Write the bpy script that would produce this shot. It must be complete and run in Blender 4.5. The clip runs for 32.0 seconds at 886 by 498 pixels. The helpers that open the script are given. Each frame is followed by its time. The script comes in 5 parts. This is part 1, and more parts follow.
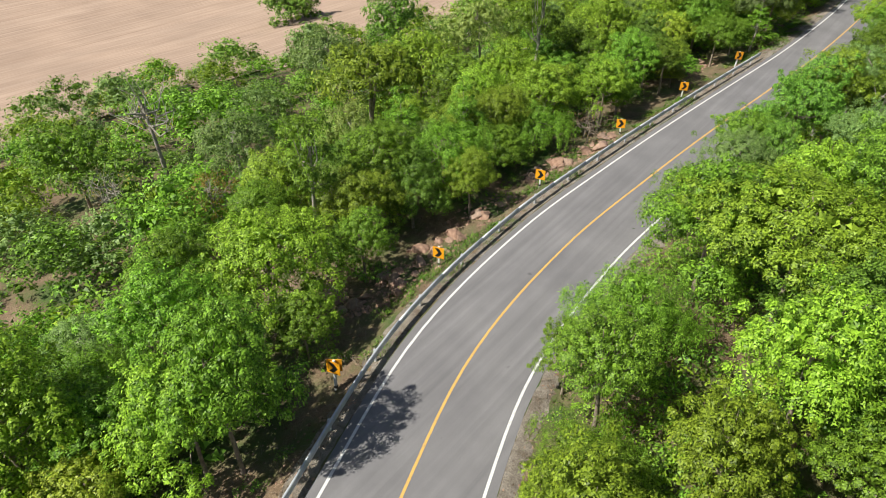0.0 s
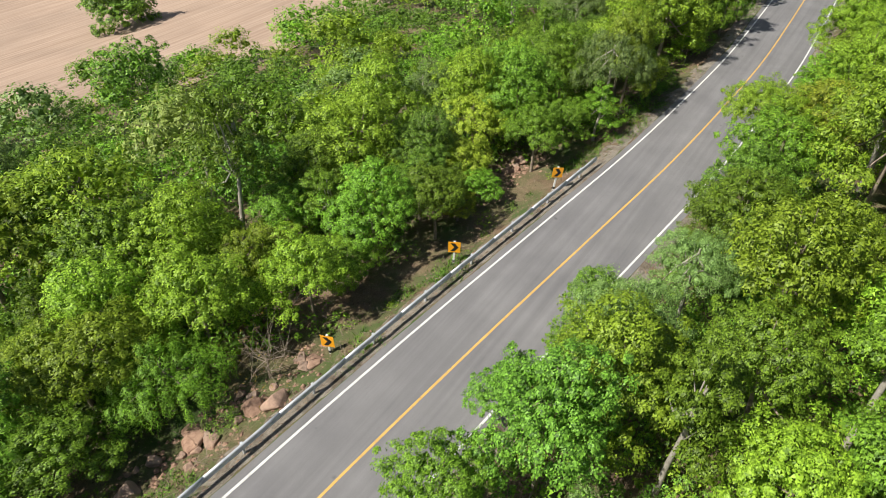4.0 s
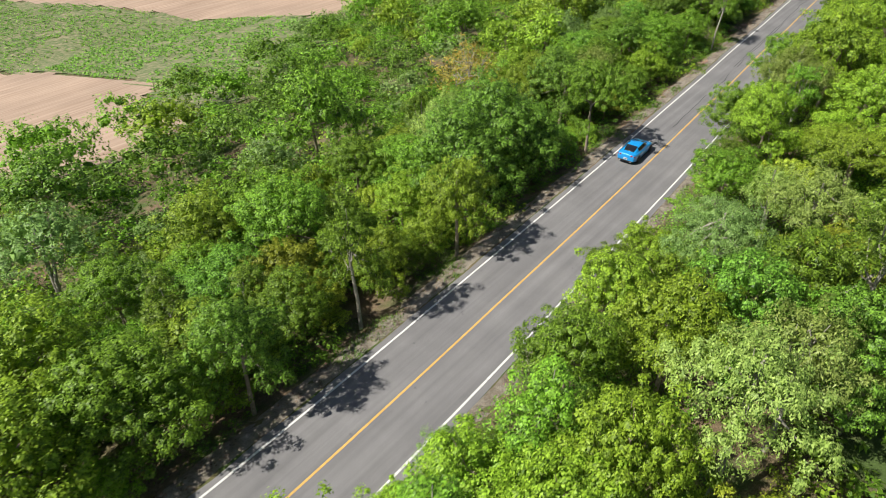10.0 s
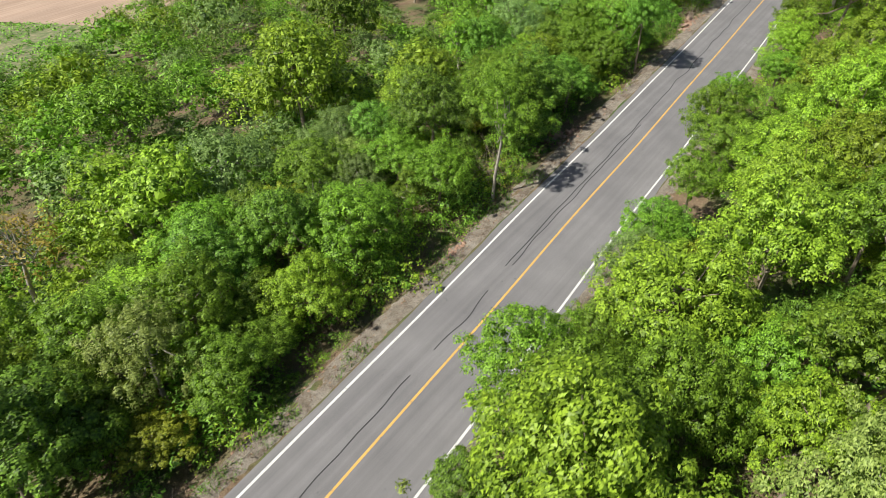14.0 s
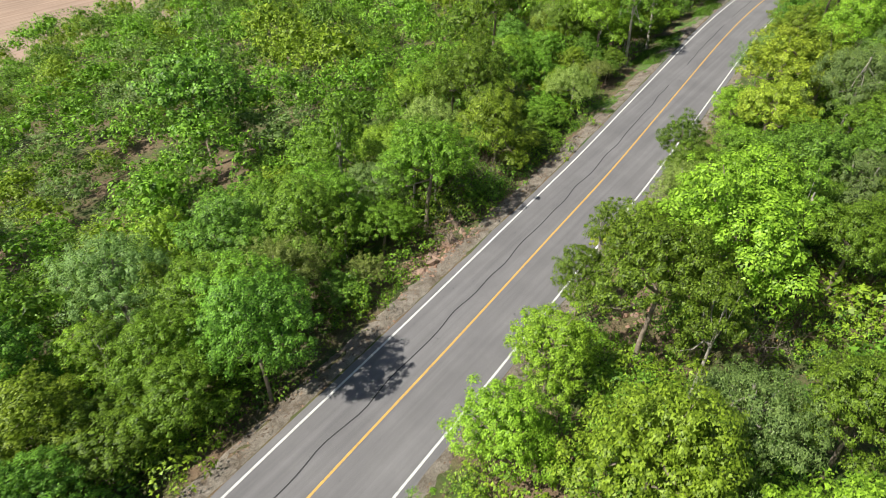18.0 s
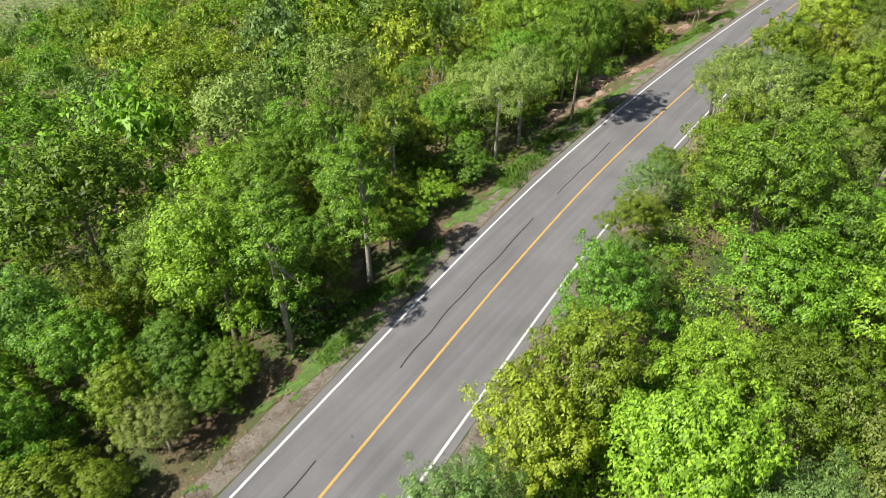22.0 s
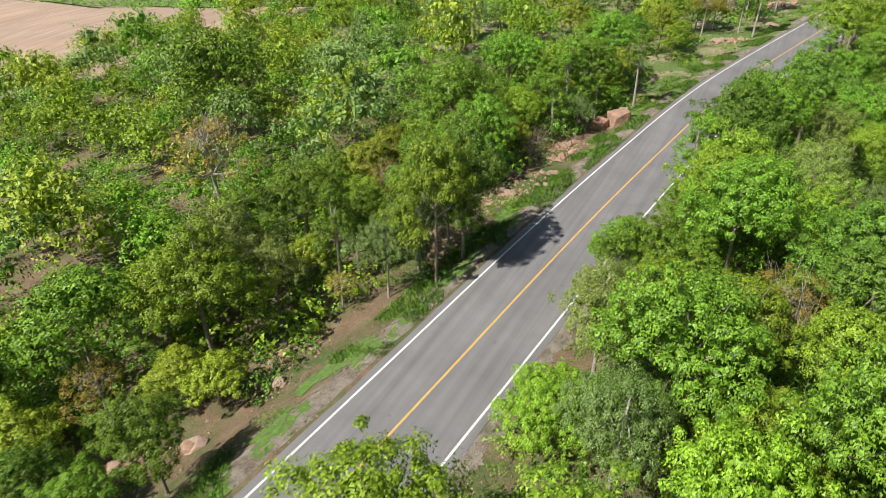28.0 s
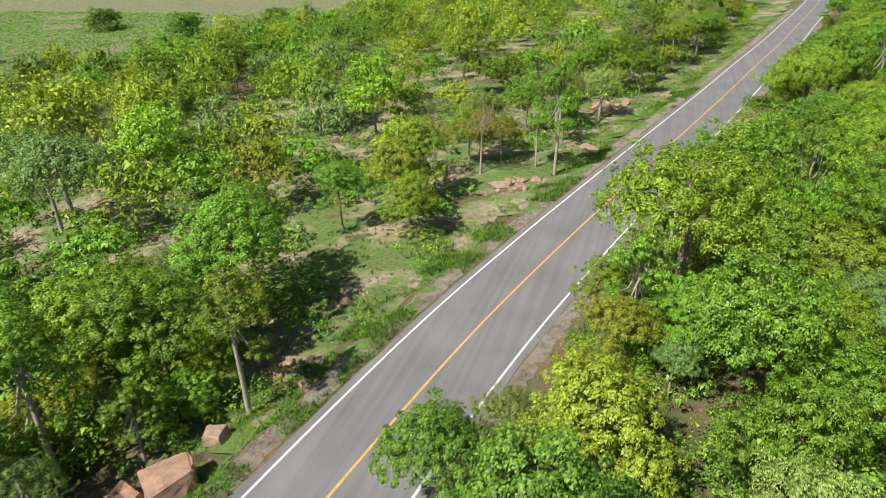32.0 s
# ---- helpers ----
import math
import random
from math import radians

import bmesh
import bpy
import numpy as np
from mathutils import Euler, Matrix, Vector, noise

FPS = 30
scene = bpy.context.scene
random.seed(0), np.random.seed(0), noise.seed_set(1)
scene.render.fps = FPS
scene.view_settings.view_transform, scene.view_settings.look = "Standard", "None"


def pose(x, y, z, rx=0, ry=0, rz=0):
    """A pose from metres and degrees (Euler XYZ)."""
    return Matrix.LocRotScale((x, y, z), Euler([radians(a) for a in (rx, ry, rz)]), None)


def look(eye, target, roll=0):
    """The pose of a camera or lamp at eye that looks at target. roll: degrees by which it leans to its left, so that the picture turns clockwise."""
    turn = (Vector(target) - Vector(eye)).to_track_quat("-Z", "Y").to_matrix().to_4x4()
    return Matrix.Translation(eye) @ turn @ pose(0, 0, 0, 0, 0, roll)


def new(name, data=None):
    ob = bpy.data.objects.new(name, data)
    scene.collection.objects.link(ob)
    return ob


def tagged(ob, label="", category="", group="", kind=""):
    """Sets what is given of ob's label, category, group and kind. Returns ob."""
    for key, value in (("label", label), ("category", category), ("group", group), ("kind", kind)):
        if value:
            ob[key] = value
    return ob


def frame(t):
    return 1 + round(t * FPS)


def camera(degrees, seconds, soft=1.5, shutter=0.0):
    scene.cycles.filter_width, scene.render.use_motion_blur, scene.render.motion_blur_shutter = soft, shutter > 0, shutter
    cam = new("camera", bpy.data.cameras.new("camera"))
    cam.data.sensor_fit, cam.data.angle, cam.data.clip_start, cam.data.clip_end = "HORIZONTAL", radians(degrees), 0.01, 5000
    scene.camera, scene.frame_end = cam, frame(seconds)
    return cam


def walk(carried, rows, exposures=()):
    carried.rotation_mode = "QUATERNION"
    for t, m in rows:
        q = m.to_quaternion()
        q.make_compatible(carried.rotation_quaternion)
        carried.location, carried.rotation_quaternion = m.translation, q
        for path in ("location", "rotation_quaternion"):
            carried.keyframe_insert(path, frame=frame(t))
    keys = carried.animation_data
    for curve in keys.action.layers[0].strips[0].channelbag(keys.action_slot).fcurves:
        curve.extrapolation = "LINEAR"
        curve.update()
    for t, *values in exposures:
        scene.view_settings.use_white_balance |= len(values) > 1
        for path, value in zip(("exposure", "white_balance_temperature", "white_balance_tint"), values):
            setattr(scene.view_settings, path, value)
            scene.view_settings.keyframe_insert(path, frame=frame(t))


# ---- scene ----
import itertools

cam = camera(68.97, 32.0, soft=0.6, shutter=0.13)
PATH = [
    (0.0, 12.22, 5.83, 23.15, 54.50, 0.01, 37.86),
    (0.5, 12.08, 8.41, 23.75, 55.23, -0.03, 36.95),
    (1.0, 11.81, 11.55, 24.27, 55.61, -0.07, 36.40),
    (1.5, 11.42, 15.42, 24.63, 55.20, -0.04, 36.07),
    (2.0, 11.11, 19.93, 24.88, 54.45, 0.06, 35.72),
    (2.5, 10.99, 24.75, 25.07, 53.46, 0.19, 35.49),
    (4.5, 11.12, 44.01, 25.52, 49.95, -0.07, 34.31),
    (5.0, 12.09, 48.49, 25.84, 49.59, -0.13, 34.75),
    (5.5, 13.32, 52.90, 26.17, 49.62, -0.15, 35.78),
    (6.0, 14.80, 57.15, 26.38, 50.22, -0.09, 36.72),
    (6.5, 16.33, 61.36, 26.53, 51.26, -0.12, 37.62),
    (7.0, 17.68, 65.72, 26.61, 52.18, -0.18, 38.25),
    (7.5, 18.76, 70.48, 26.63, 52.75, -0.07, 38.94),
    (8.0, 19.79, 75.85, 26.71, 53.32, 0.22, 39.50),
    (8.5, 20.48, 81.52, 26.85, 54.16, 0.54, 40.17),
    (9.0, 20.67, 87.16, 26.96, 54.52, 0.54, 40.32),
    (9.5, 20.45, 92.93, 27.07, 54.43, 0.45, 39.71),
    (10.0, 19.86, 99.32, 27.04, 54.22, 0.27, 39.13),
    (10.5, 19.02, 105.94, 26.90, 53.77, 0.11, 38.87),
    (11.0, 18.07, 113.00, 26.71, 53.26, -0.05, 38.46),
    (11.5, 17.08, 119.90, 26.49, 52.70, -0.13, 37.82),
    (12.0, 16.13, 126.62, 26.22, 52.14, -0.18, 37.02),
    (12.5, 15.19, 133.24, 26.01, 51.55, -0.25, 36.44),
    (13.0, 14.63, 139.36, 25.85, 51.12, -0.40, 36.05),
    (13.5, 14.13, 145.40, 25.77, 50.89, -0.60, 35.97),
    (15.5, 13.98, 169.01, 26.47, 49.83, -0.05, 37.26),
    (16.0, 14.02, 174.70, 26.42, 50.27, -0.06, 37.23),
    (16.5, 14.38, 180.18, 26.47, 50.94, -0.04, 37.11),
    (17.0, 14.54, 185.92, 26.44, 51.62, -0.00, 36.88),
    (17.5, 14.52, 191.97, 26.30, 52.29, -0.00, 36.66),
    (18.0, 14.22, 198.25, 26.18, 52.76, -0.04, 36.45),
    (18.5, 13.74, 204.86, 26.06, 52.91, -0.00, 36.23),
    (19.0, 13.04, 211.57, 25.88, 52.82, 0.04, 35.93),
    (19.5, 12.51, 218.14, 25.69, 52.66, 0.10, 35.45),
    (20.0, 11.70, 224.88, 25.41, 52.56, 0.14, 34.85),
    (20.5, 11.06, 231.72, 25.04, 52.56, 0.10, 34.66),
    (21.0, 10.73, 238.47, 24.75, 52.46, 0.10, 34.93),
    (21.5, 10.39, 244.97, 24.55, 52.47, 0.08, 35.19),
    (22.0, 10.02, 251.13, 24.46, 52.45, 0.05, 35.42),
    (22.5, 9.65, 256.81, 24.43, 52.44, -0.00, 35.38),
    (23.0, 9.45, 262.64, 24.38, 52.56, -0.00, 35.42),
    (23.5, 9.13, 268.42, 24.34, 52.61, 0.01, 35.16),
    (24.0, 8.92, 273.96, 24.36, 52.88, -0.05, 34.72),
    (24.5, 8.78, 279.56, 24.39, 53.35, -0.05, 33.93),
    (25.0, 8.69, 285.22, 24.42, 54.04, -0.06, 32.82),
    (25.5, 8.87, 291.05, 24.65, 54.52, 0.06, 32.00),
    (26.0, 9.54, 297.33, 24.88, 55.25, 0.21, 31.04),
    (26.5, 9.97, 304.06, 24.80, 55.72, 0.41, 30.20),
    (28.5, 10.89, 328.66, 24.27, 58.29, 0.07, 26.79),
    (29.0, 10.67, 334.67, 23.65, 59.25, -0.03, 24.36),
    (29.5, 10.66, 340.84, 23.01, 60.18, -0.11, 22.37),
    (30.0, 10.94, 346.87, 22.41, 60.96, -0.15, 21.04),
    (30.5, 11.46, 353.26, 21.91, 61.68, -0.17, 20.18),
    (31.0, 12.25, 359.60, 21.64, 62.28, -0.19, 19.85),
    (31.5, 13.15, 366.23, 21.52, 62.53, -0.10, 19.73),
    (32.0, 14.21, 372.75, 21.58, 62.42, 0.17, 19.70),
]
walk(cam, [(t, pose(*row)) for t, *row in PATH])

ROAD_Y0, ROAD_STEP = -9.545, 11.455
ROAD_X = (
    9.16, 5.90, 2.64, -0.87, -1.87, -1.34, -0.42, 0.72, 1.84, 2.54, 2.94,
    2.83, 2.56, 2.29, 1.93, 1.48, 1.09, 0.58, 0.26, -0.21, -0.61, -1.11,
    -1.60, -2.37, -3.16, -3.93, -4.38, -4.33, -3.98, -3.31, -2.44, -1.45, -0.46,
    0.69, 2.06, 3.56, 5.47, 7.97, 10.72, 13.56, 16.42, 19.29, 22.07, 24.79,
    27.60, 30.44, 33.12, 35.67, 38.30, 40.93, 43.49, 45.90, 48.32, 50.75, 53.18,
)

# ---------------------------------------------------------------- world and light
SUN_DIR = Vector((-0.42, -0.84, 1.14)).normalized()
world = bpy.data.worlds.new("world")
scene.world = world
world.use_nodes = True
wn = world.node_tree
bg = wn.nodes["Background"]
sky = wn.nodes.new("ShaderNodeTexSky")
sky.sky_type = "NISHITA"
sky.sun_disc = False
sky.sun_elevation = math.asin(SUN_DIR.z)
sky.sun_rotation = math.atan2(SUN_DIR.x, SUN_DIR.y)
sky.air_density, sky.dust_density = 1.0, 1.6
wn.links.new(sky.outputs[0], bg.inputs[0])
bg.inputs[1].default_value = 0.053
sun = new("sun", bpy.data.lights.new("sun", "SUN"))
sun.data.energy, sun.data.angle, sun.data.color = 4.7, radians(0.6), (1.0, 0.95, 0.85)
sun.matrix_world = look(SUN_DIR * 50, (0, 0, 0))
scene.view_settings.exposure = 0.43


# ---------------------------------------------------------------- materials
def nodes_of(name):
    m = bpy.data.materials.new(name)
    m.use_nodes = True
    t = m.node_tree
    return m, t, t.nodes["Principled BSDF"]


def add(t, kind, **values):
    n = t.nodes.new(kind)
    for k, v in values.items():
        n.inputs[k].default_value = v
    return n


def coords(t, space="Object"):
    return t.nodes.new("ShaderNodeTexCoord").outputs[space]


def noise_tex(t, scale, detail=6.0, rough=0.6, vec=None, distort=0.0):
    n = add(t, "ShaderNodeTexNoise", Scale=scale, Detail=detail, Roughness=rough, Distortion=distort)
    t.links.new(vec if vec is not None else coords(t), n.inputs["Vector"])
    return n.outputs[0]


def ramp(t, fac, stops):
    r = t.nodes.new("ShaderNodeValToRGB")
    e = r.color_ramp.elements
    while len(e) < len(stops):
        e.new(0.5)
    for i, (p, c) in enumerate(stops):
        e[i].position, e[i].color = p, (*c, 1) if len(c) == 3 else c
    t.links.new(fac, r.inputs[0])
    return r.outputs[0]


def mix(t, fac, a, b, blend="MIX"):
    n = t.nodes.new("ShaderNodeMix")
    n.data_type, n.blend_type = "RGBA", blend
    for v, s in ((fac, n.inputs[0]), (a, n.inputs[6]), (b, n.inputs[7])):
        if isinstance(v, (int, float)):
            s.default_value = v
        elif isinstance(v, tuple):
            s.default_value = (*v, 1)
        else:
            t.links.new(v, s)
    return n.outputs[2]


def bump(t, p, height, strength=0.4, distance=0.02):
    b = add(t, "ShaderNodeBump", Strength=strength, Distance=distance)
    t.links.new(height, b.inputs["Height"])
    t.links.new(b.outputs[0], p.inputs["Normal"])


def plain(name, color, rough=0.6, metal=0.0, wear=0.12, scale=9.0, coat=0.0):
    """Paint, metal, stone: a base colour with fine and coarse variation."""
    m, t, p = nodes_of(name)
    dark = tuple(c * (1 - wear) for c in color)
    lite = tuple(min(1, c * (1 + wear)) for c in color)
    c = ramp(t, noise_tex(t, scale), ((0.3, dark), (0.7, lite)))
    t.links.new(c, p.inputs["Base Color"])
    p.inputs["Roughness"].default_value, p.inputs["Metallic"].default_value = rough, metal
    p.inputs["Coat Weight"].default_value, p.inputs["Coat Roughness"].default_value = coat, 0.05
    return m


def leaf_material(name, dark, lite, glow=0.22, rough=0.48):
    """Leaves: colour varies leaf by leaf and tree by tree, and some light passes through."""
    m, t, p = nodes_of(name)
    geo = t.nodes.new("ShaderNodeNewGeometry")
    info = t.nodes.new("ShaderNodeObjectInfo")
    big = noise_tex(t, 1.5, 2.0)
    stand = noise_tex(t, 0.14, 1.0)
    a = mix(t, 0.42, geo.outputs["Random Per Island"], mix(t, 0.5, big, stand))
    c = ramp(t, a, ((0.22, dark), (0.5, tuple((d + l) / 2 for d, l in zip(dark, lite))), (0.72, lite)))
    hue = add(t, "ShaderNodeHueSaturation", Saturation=1.0)
    for lo, hi, slot in ((0.480, 0.506, "Hue"), (0.70, 1.30, "Value")):
        r = add(t, "ShaderNodeMapRange")
        r.inputs[3].default_value, r.inputs[4].default_value = lo, hi
        t.links.new(info.outputs["Random"], r.inputs[0])
        t.links.new(r.outputs[0], hue.inputs[slot])
    t.links.new(c, hue.inputs["Color"])
    t.links.new(hue.outputs[0], p.inputs["Base Color"])
    p.inputs["Roughness"].default_value = rough
    p.inputs["Specular IOR Level"].default_value = 0.30
    tr = t.nodes.new("ShaderNodeBsdfTranslucent")
    warm = mix(t, 1.0, hue.outputs[0], (1.25, 1.3, 0.5), "MULTIPLY")
    t.links.new(warm, tr.inputs[0])
    sh = t.nodes.new("ShaderNodeMixShader")
    sh.inputs[0].default_value = glow
    t.links.new(p.outputs[0], sh.inputs[1])
    t.links.new(tr.outputs[0], sh.inputs[2])
    t.links.new(sh.outputs[0], t.nodes["Material Output"].inputs[0])
    return m


LEAF = {
    "green": leaf_material("leaves_green", (0.05, 0.11, 0.0096), (0.242, 0.445, 0.0402)),
    "lime": leaf_material("leaves_lime", (0.085, 0.165, 0.0112), (0.348, 0.547, 0.0474)),
    "deep": leaf_material("leaves_deep", (0.0408, 0.096, 0.0134), (0.222, 0.437, 0.0498)),
    "grey": leaf_material("leaves_grey", (0.08, 0.15, 0.0384), (0.262, 0.399, 0.114)),
    "pale": leaf_material("leaves_pale", (0.12, 0.19, 0.036), (0.365, 0.479, 0.118)),
    "gold": leaf_material("leaves_gold", (0.12, 0.18, 0.0128), (0.422, 0.524, 0.0547)),
    "rust": leaf_material("leaves_rust", (0.19, 0.16, 0.024), (0.456, 0.376, 0.073)),
}
BARK = plain("bark", (0.27, 0.22, 0.17), 0.9, wear=0.45, scale=6.0)
BARK_PALE = plain("bark_pale", (0.36, 0.33, 0.28), 0.85, wear=0.35, scale=5.0)


def ground_material():
    """Forest floor: reddish earth and dry leaves, with green where grass has taken."""
    m, t, p = nodes_of("earth")
    v = coords(t)
    base = ramp(t, noise_tex(t, 0.6, 8.0, 0.7, v), ((0.3, (0.10, 0.06, 0.035)), (0.5, (0.19, 0.125, 0.075)), (0.68, (0.30, 0.22, 0.14))))
    litter = ramp(t, noise_tex(t, 14.0, 4.0, 0.7, v), ((0.42, (0.09, 0.06, 0.035)), (0.62, (0.33, 0.25, 0.16))))
    c = mix(t, 0.45, base, litter)
    green = ramp(t, noise_tex(t, 0.23, 5.0, 0.65, v), ((0.42, (0, 0, 0)), (0.62, (1, 1, 1))))
    c = mix(t, green, c, (0.07, 0.115, 0.025))
    t.links.new(c, p.inputs["Base Color"])
    p.inputs["Roughness"].default_value = 0.95
    bump(t, p, noise_tex(t, 5.0, 8.0, 0.75, v), 0.9, 0.12)
    return m


def verge_material():
    """Gravelly sand beside the asphalt, with earth and dry leaves over it in patches."""
    m, t, p = nodes_of("verge_gravel")
    v = coords(t)
    sand = ramp(t, noise_tex(t, 1.1, 7.0, 0.7, v), ((0.3, (0.20, 0.17, 0.13)), (0.5, (0.34, 0.30, 0.245)), (0.7, (0.46, 0.42, 0.36))))
    earth = ramp(t, noise_tex(t, 6.0, 6.0, 0.7, v), ((0.35, (0.07, 0.05, 0.032)), (0.65, (0.23, 0.165, 0.11))))
    where = ramp(t, noise_tex(t, 0.8, 8.0, 0.75, v), ((0.50, (0, 0, 0)), (0.66, (1, 1, 1))))
    c = mix(t, where, sand, earth)
    g = ramp(t, noise_tex(t, 16.0, 4.0, 0.85, v), ((0.35, (0.42, 0.41, 0.40)), (0.7, (1.3, 1.3, 1.3))))
    t.links.new(mix(t, 1.0, c, g, "MULTIPLY"), p.inputs["Base Color"])
    p.inputs["Roughness"].default_value = 0.95
    bump(t, p, noise_tex(t, 14.0, 6.0, 0.85, v), 1.0, 0.08)
    return m


def asphalt_material():
    m, t, p = nodes_of("asphalt")
    v = coords(t)
    big = ramp(t, noise_tex(t, 0.25, 6.0, 0.6, v), ((0.3, (0.160, 0.157, 0.162)), (0.7, (0.212, 0.208, 0.212))))
    mp = add(t, "ShaderNodeMapping", Scale=(2.2, 0.05, 1.0))
    t.links.new(v, mp.inputs[0])
    worn = ramp(t, noise_tex(t, 1.0, 3.0, 0.5, mp.outputs[0]), ((0.32, (0.86, 0.86, 0.86)), (0.68, (1.10, 1.10, 1.10))))
    fine = ramp(t, noise_tex(t, 60.0, 3.0, 0.8, v), ((0.3, (0.80, 0.80, 0.80)), (0.7, (1.2, 1.2, 1.2))))
    c = mix(t, 1.0, mix(t, 1.0, big, worn, "MULTIPLY"), fine, "MULTIPLY")
    spot = ramp(t, noise_tex(t, 1.7, 4.0, 0.5, v), ((0.24, (0.62, 0.62, 0.62)), (0.31, (1, 1, 1))))
    t.links.new(mix(t, 1.0, c, spot, "MULTIPLY"), p.inputs["Base Color"])
    p.inputs["Roughness"].default_value = 0.88
    bump(t, p, noise_tex(t, 90.0, 3.0, 0.8, v), 0.35, 0.01)
    return m


def paint_material(name, color):
    """Road paint, scuffed so that the asphalt shows through in places."""
    m, t, p = nodes_of(name)
    v = coords(t)
    wear = ramp(t, noise_tex(t, 7.0, 8.0, 0.75, v), ((0.36, (1, 1, 1)), (0.44, (0, 0, 0))))
    tone = ramp(t, noise_tex(t, 1.2, 4.0, 0.6, v), ((0.3, tuple(c * 0.82 for c in color)), (0.7, color)))
    t.links.new(mix(t, wear, tone, (0.17, 0.165, 0.16)), p.inputs["Base Color"])
    p.inputs["Roughness"].default_value = 0.7
    return m


def soil_material():
    m, t, p = nodes_of("ploughed_soil")
    v = coords(t)
    mp = add(t, "ShaderNodeMapping", Rotation=(0, 0, radians(-38)), Scale=(1.0, 0.03, 1.0))
    t.links.new(v, mp.inputs[0])
    rows = noise_tex(t, 1.1, 3.0, 0.6, mp.outputs[0])
    c = ramp(t, rows, ((0.30, (0.31, 0.215, 0.155)), (0.7, (0.45, 0.335, 0.255))))
    blot = ramp(t, noise_tex(t, 0.05, 5.0, 0.6, v), ((0.3, (0.85, 0.85, 0.85)), (0.7, (1.1, 1.1, 1.1))))
    t.links.new(mix(t, 1.0, c, blot, "MULTIPLY"), p.inputs["Base Color"])
    p.inputs["Roughness"].default_value = 0.95
    bump(t, p, rows, 0.6, 0.3)
    return m


def crop_material():
    m, t, p = nodes_of("crop_soil")
    v = coords(t)
    c = ramp(t, noise_tex(t, 0.7, 6.0, 0.7, v), ((0.33, (0.33, 0.27, 0.18)), (0.46, (0.20, 0.20, 0.10)), (0.62, (0.09, 0.145, 0.045))))
    t.links.new(c, p.inputs["Base Color"])
    p.inputs["Roughness"].default_value = 0.95
    return m


def rock_material(name, a, b):
    m, t, p = nodes_of(name)
    v = coords(t)
    info = t.nodes.new("ShaderNodeObjectInfo")
    c = ramp(t, noise_tex(t, 1.4, 8.0, 0.7, v), ((0.3, a), (0.55, b), (0.72, tuple(min(1, x * 1.45) for x in b))))
    c = mix(t, info.outputs["Random"], c, mix(t, 0.5, c, (0.36, 0.30, 0.25)))
    t.links.new(c, p.inputs["Base Color"])
    p.inputs["Roughness"].default_value = 0.9
    bump(t, p, noise_tex(t, 6.0, 8.0, 0.75, v), 0.8, 0.06)
    return m


def meadow_material():
    m, t, p = nodes_of("meadow_grass_earth")
    v = coords(t)
    earth = ramp(t, noise_tex(t, 2.2, 7.0, 0.7, v), ((0.3, (0.23, 0.18, 0.12)), (0.7, (0.46, 0.38, 0.27))))
    green = ramp(t, noise_tex(t, 3.1, 6.0, 0.7, v), ((0.3, (0.06, 0.11, 0.025)), (0.7, (0.17, 0.25, 0.06))))
    k = ramp(t, noise_tex(t, 0.16, 7.0, 0.65, v), ((0.46, (1, 1, 1)), (0.58, (0, 0, 0))))
    t.links.new(mix(t, k, earth, green), p.inputs["Base Color"])
    p.inputs["Roughness"].default_value = 0.95
    bump(t, p, noise_tex(t, 7.0, 8.0, 0.75, v), 0.8, 0.08)
    return m


def turf_material():
    m, t, p = nodes_of("turf")
    v = coords(t)
    c = ramp(t, noise_tex(t, 2.4, 7.0, 0.7, v), ((0.32, (0.17, 0.15, 0.09)), (0.44, (0.09, 0.17, 0.03)), (0.7, (0.16, 0.30, 0.05))))
    t.links.new(c, p.inputs["Base Color"])
    p.inputs["Roughness"].default_value = 0.95
    bump(t, p, noise_tex(t, 16.0, 6.0, 0.75, v), 0.8, 0.06)
    return m


MEADOW, TURF = meadow_material(), turf_material()
EARTH, VERGE, ASPHALT = ground_material(), verge_material(), asphalt_material()
WHITE_PAINT, YELLOW_PAINT = paint_material("white_road_paint", (0.74, 0.74, 0.72)), paint_material("yellow_road_paint", (0.70, 0.43, 0.12))
TAR = plain("sealing_tar", (0.045, 0.045, 0.047), 0.75, wear=0.3)
SOIL, CROP = soil_material(), crop_material()
ROCK = rock_material("red_rock", (0.17, 0.09, 0.06), (0.37, 0.235, 0.165))
STEEL = plain("galvanised_steel", (0.60, 0.63, 0.66), 0.5, 0.35, 0.12, 5.0)
SIGN_YELLOW = plain("sign_amber", (0.86, 0.38, 0.015), 0.45, wear=0.06)
SIGN_BLACK = plain("sign_black", (0.012, 0.012, 0.014), 0.5)
POST_WHITE = plain("post_white_paint", (0.70, 0.70, 0.68), 0.6, wear=0.15)
LITTER = leaf_material("dry_leaf_litter", (0.085, 0.055, 0.034), (0.36, 0.27, 0.175), 0.05, 0.8)
TWIG = plain("dead_twigs", (0.23, 0.18, 0.135), 0.9, wear=0.4)
GRASS = leaf_material("grass_blades", (0.055, 0.14, 0.015), (0.20, 0.37, 0.045), 0.25)


# ---------------------------------------------------------------- mesh helpers
def mesh_of(name, verts, faces, mat, smooth=False):
    me = bpy.data.meshes.new(name)
    me.from_pydata(verts, [], faces)
    me.materials.append(mat)
    if smooth:
        me.shade_smooth()
    return me


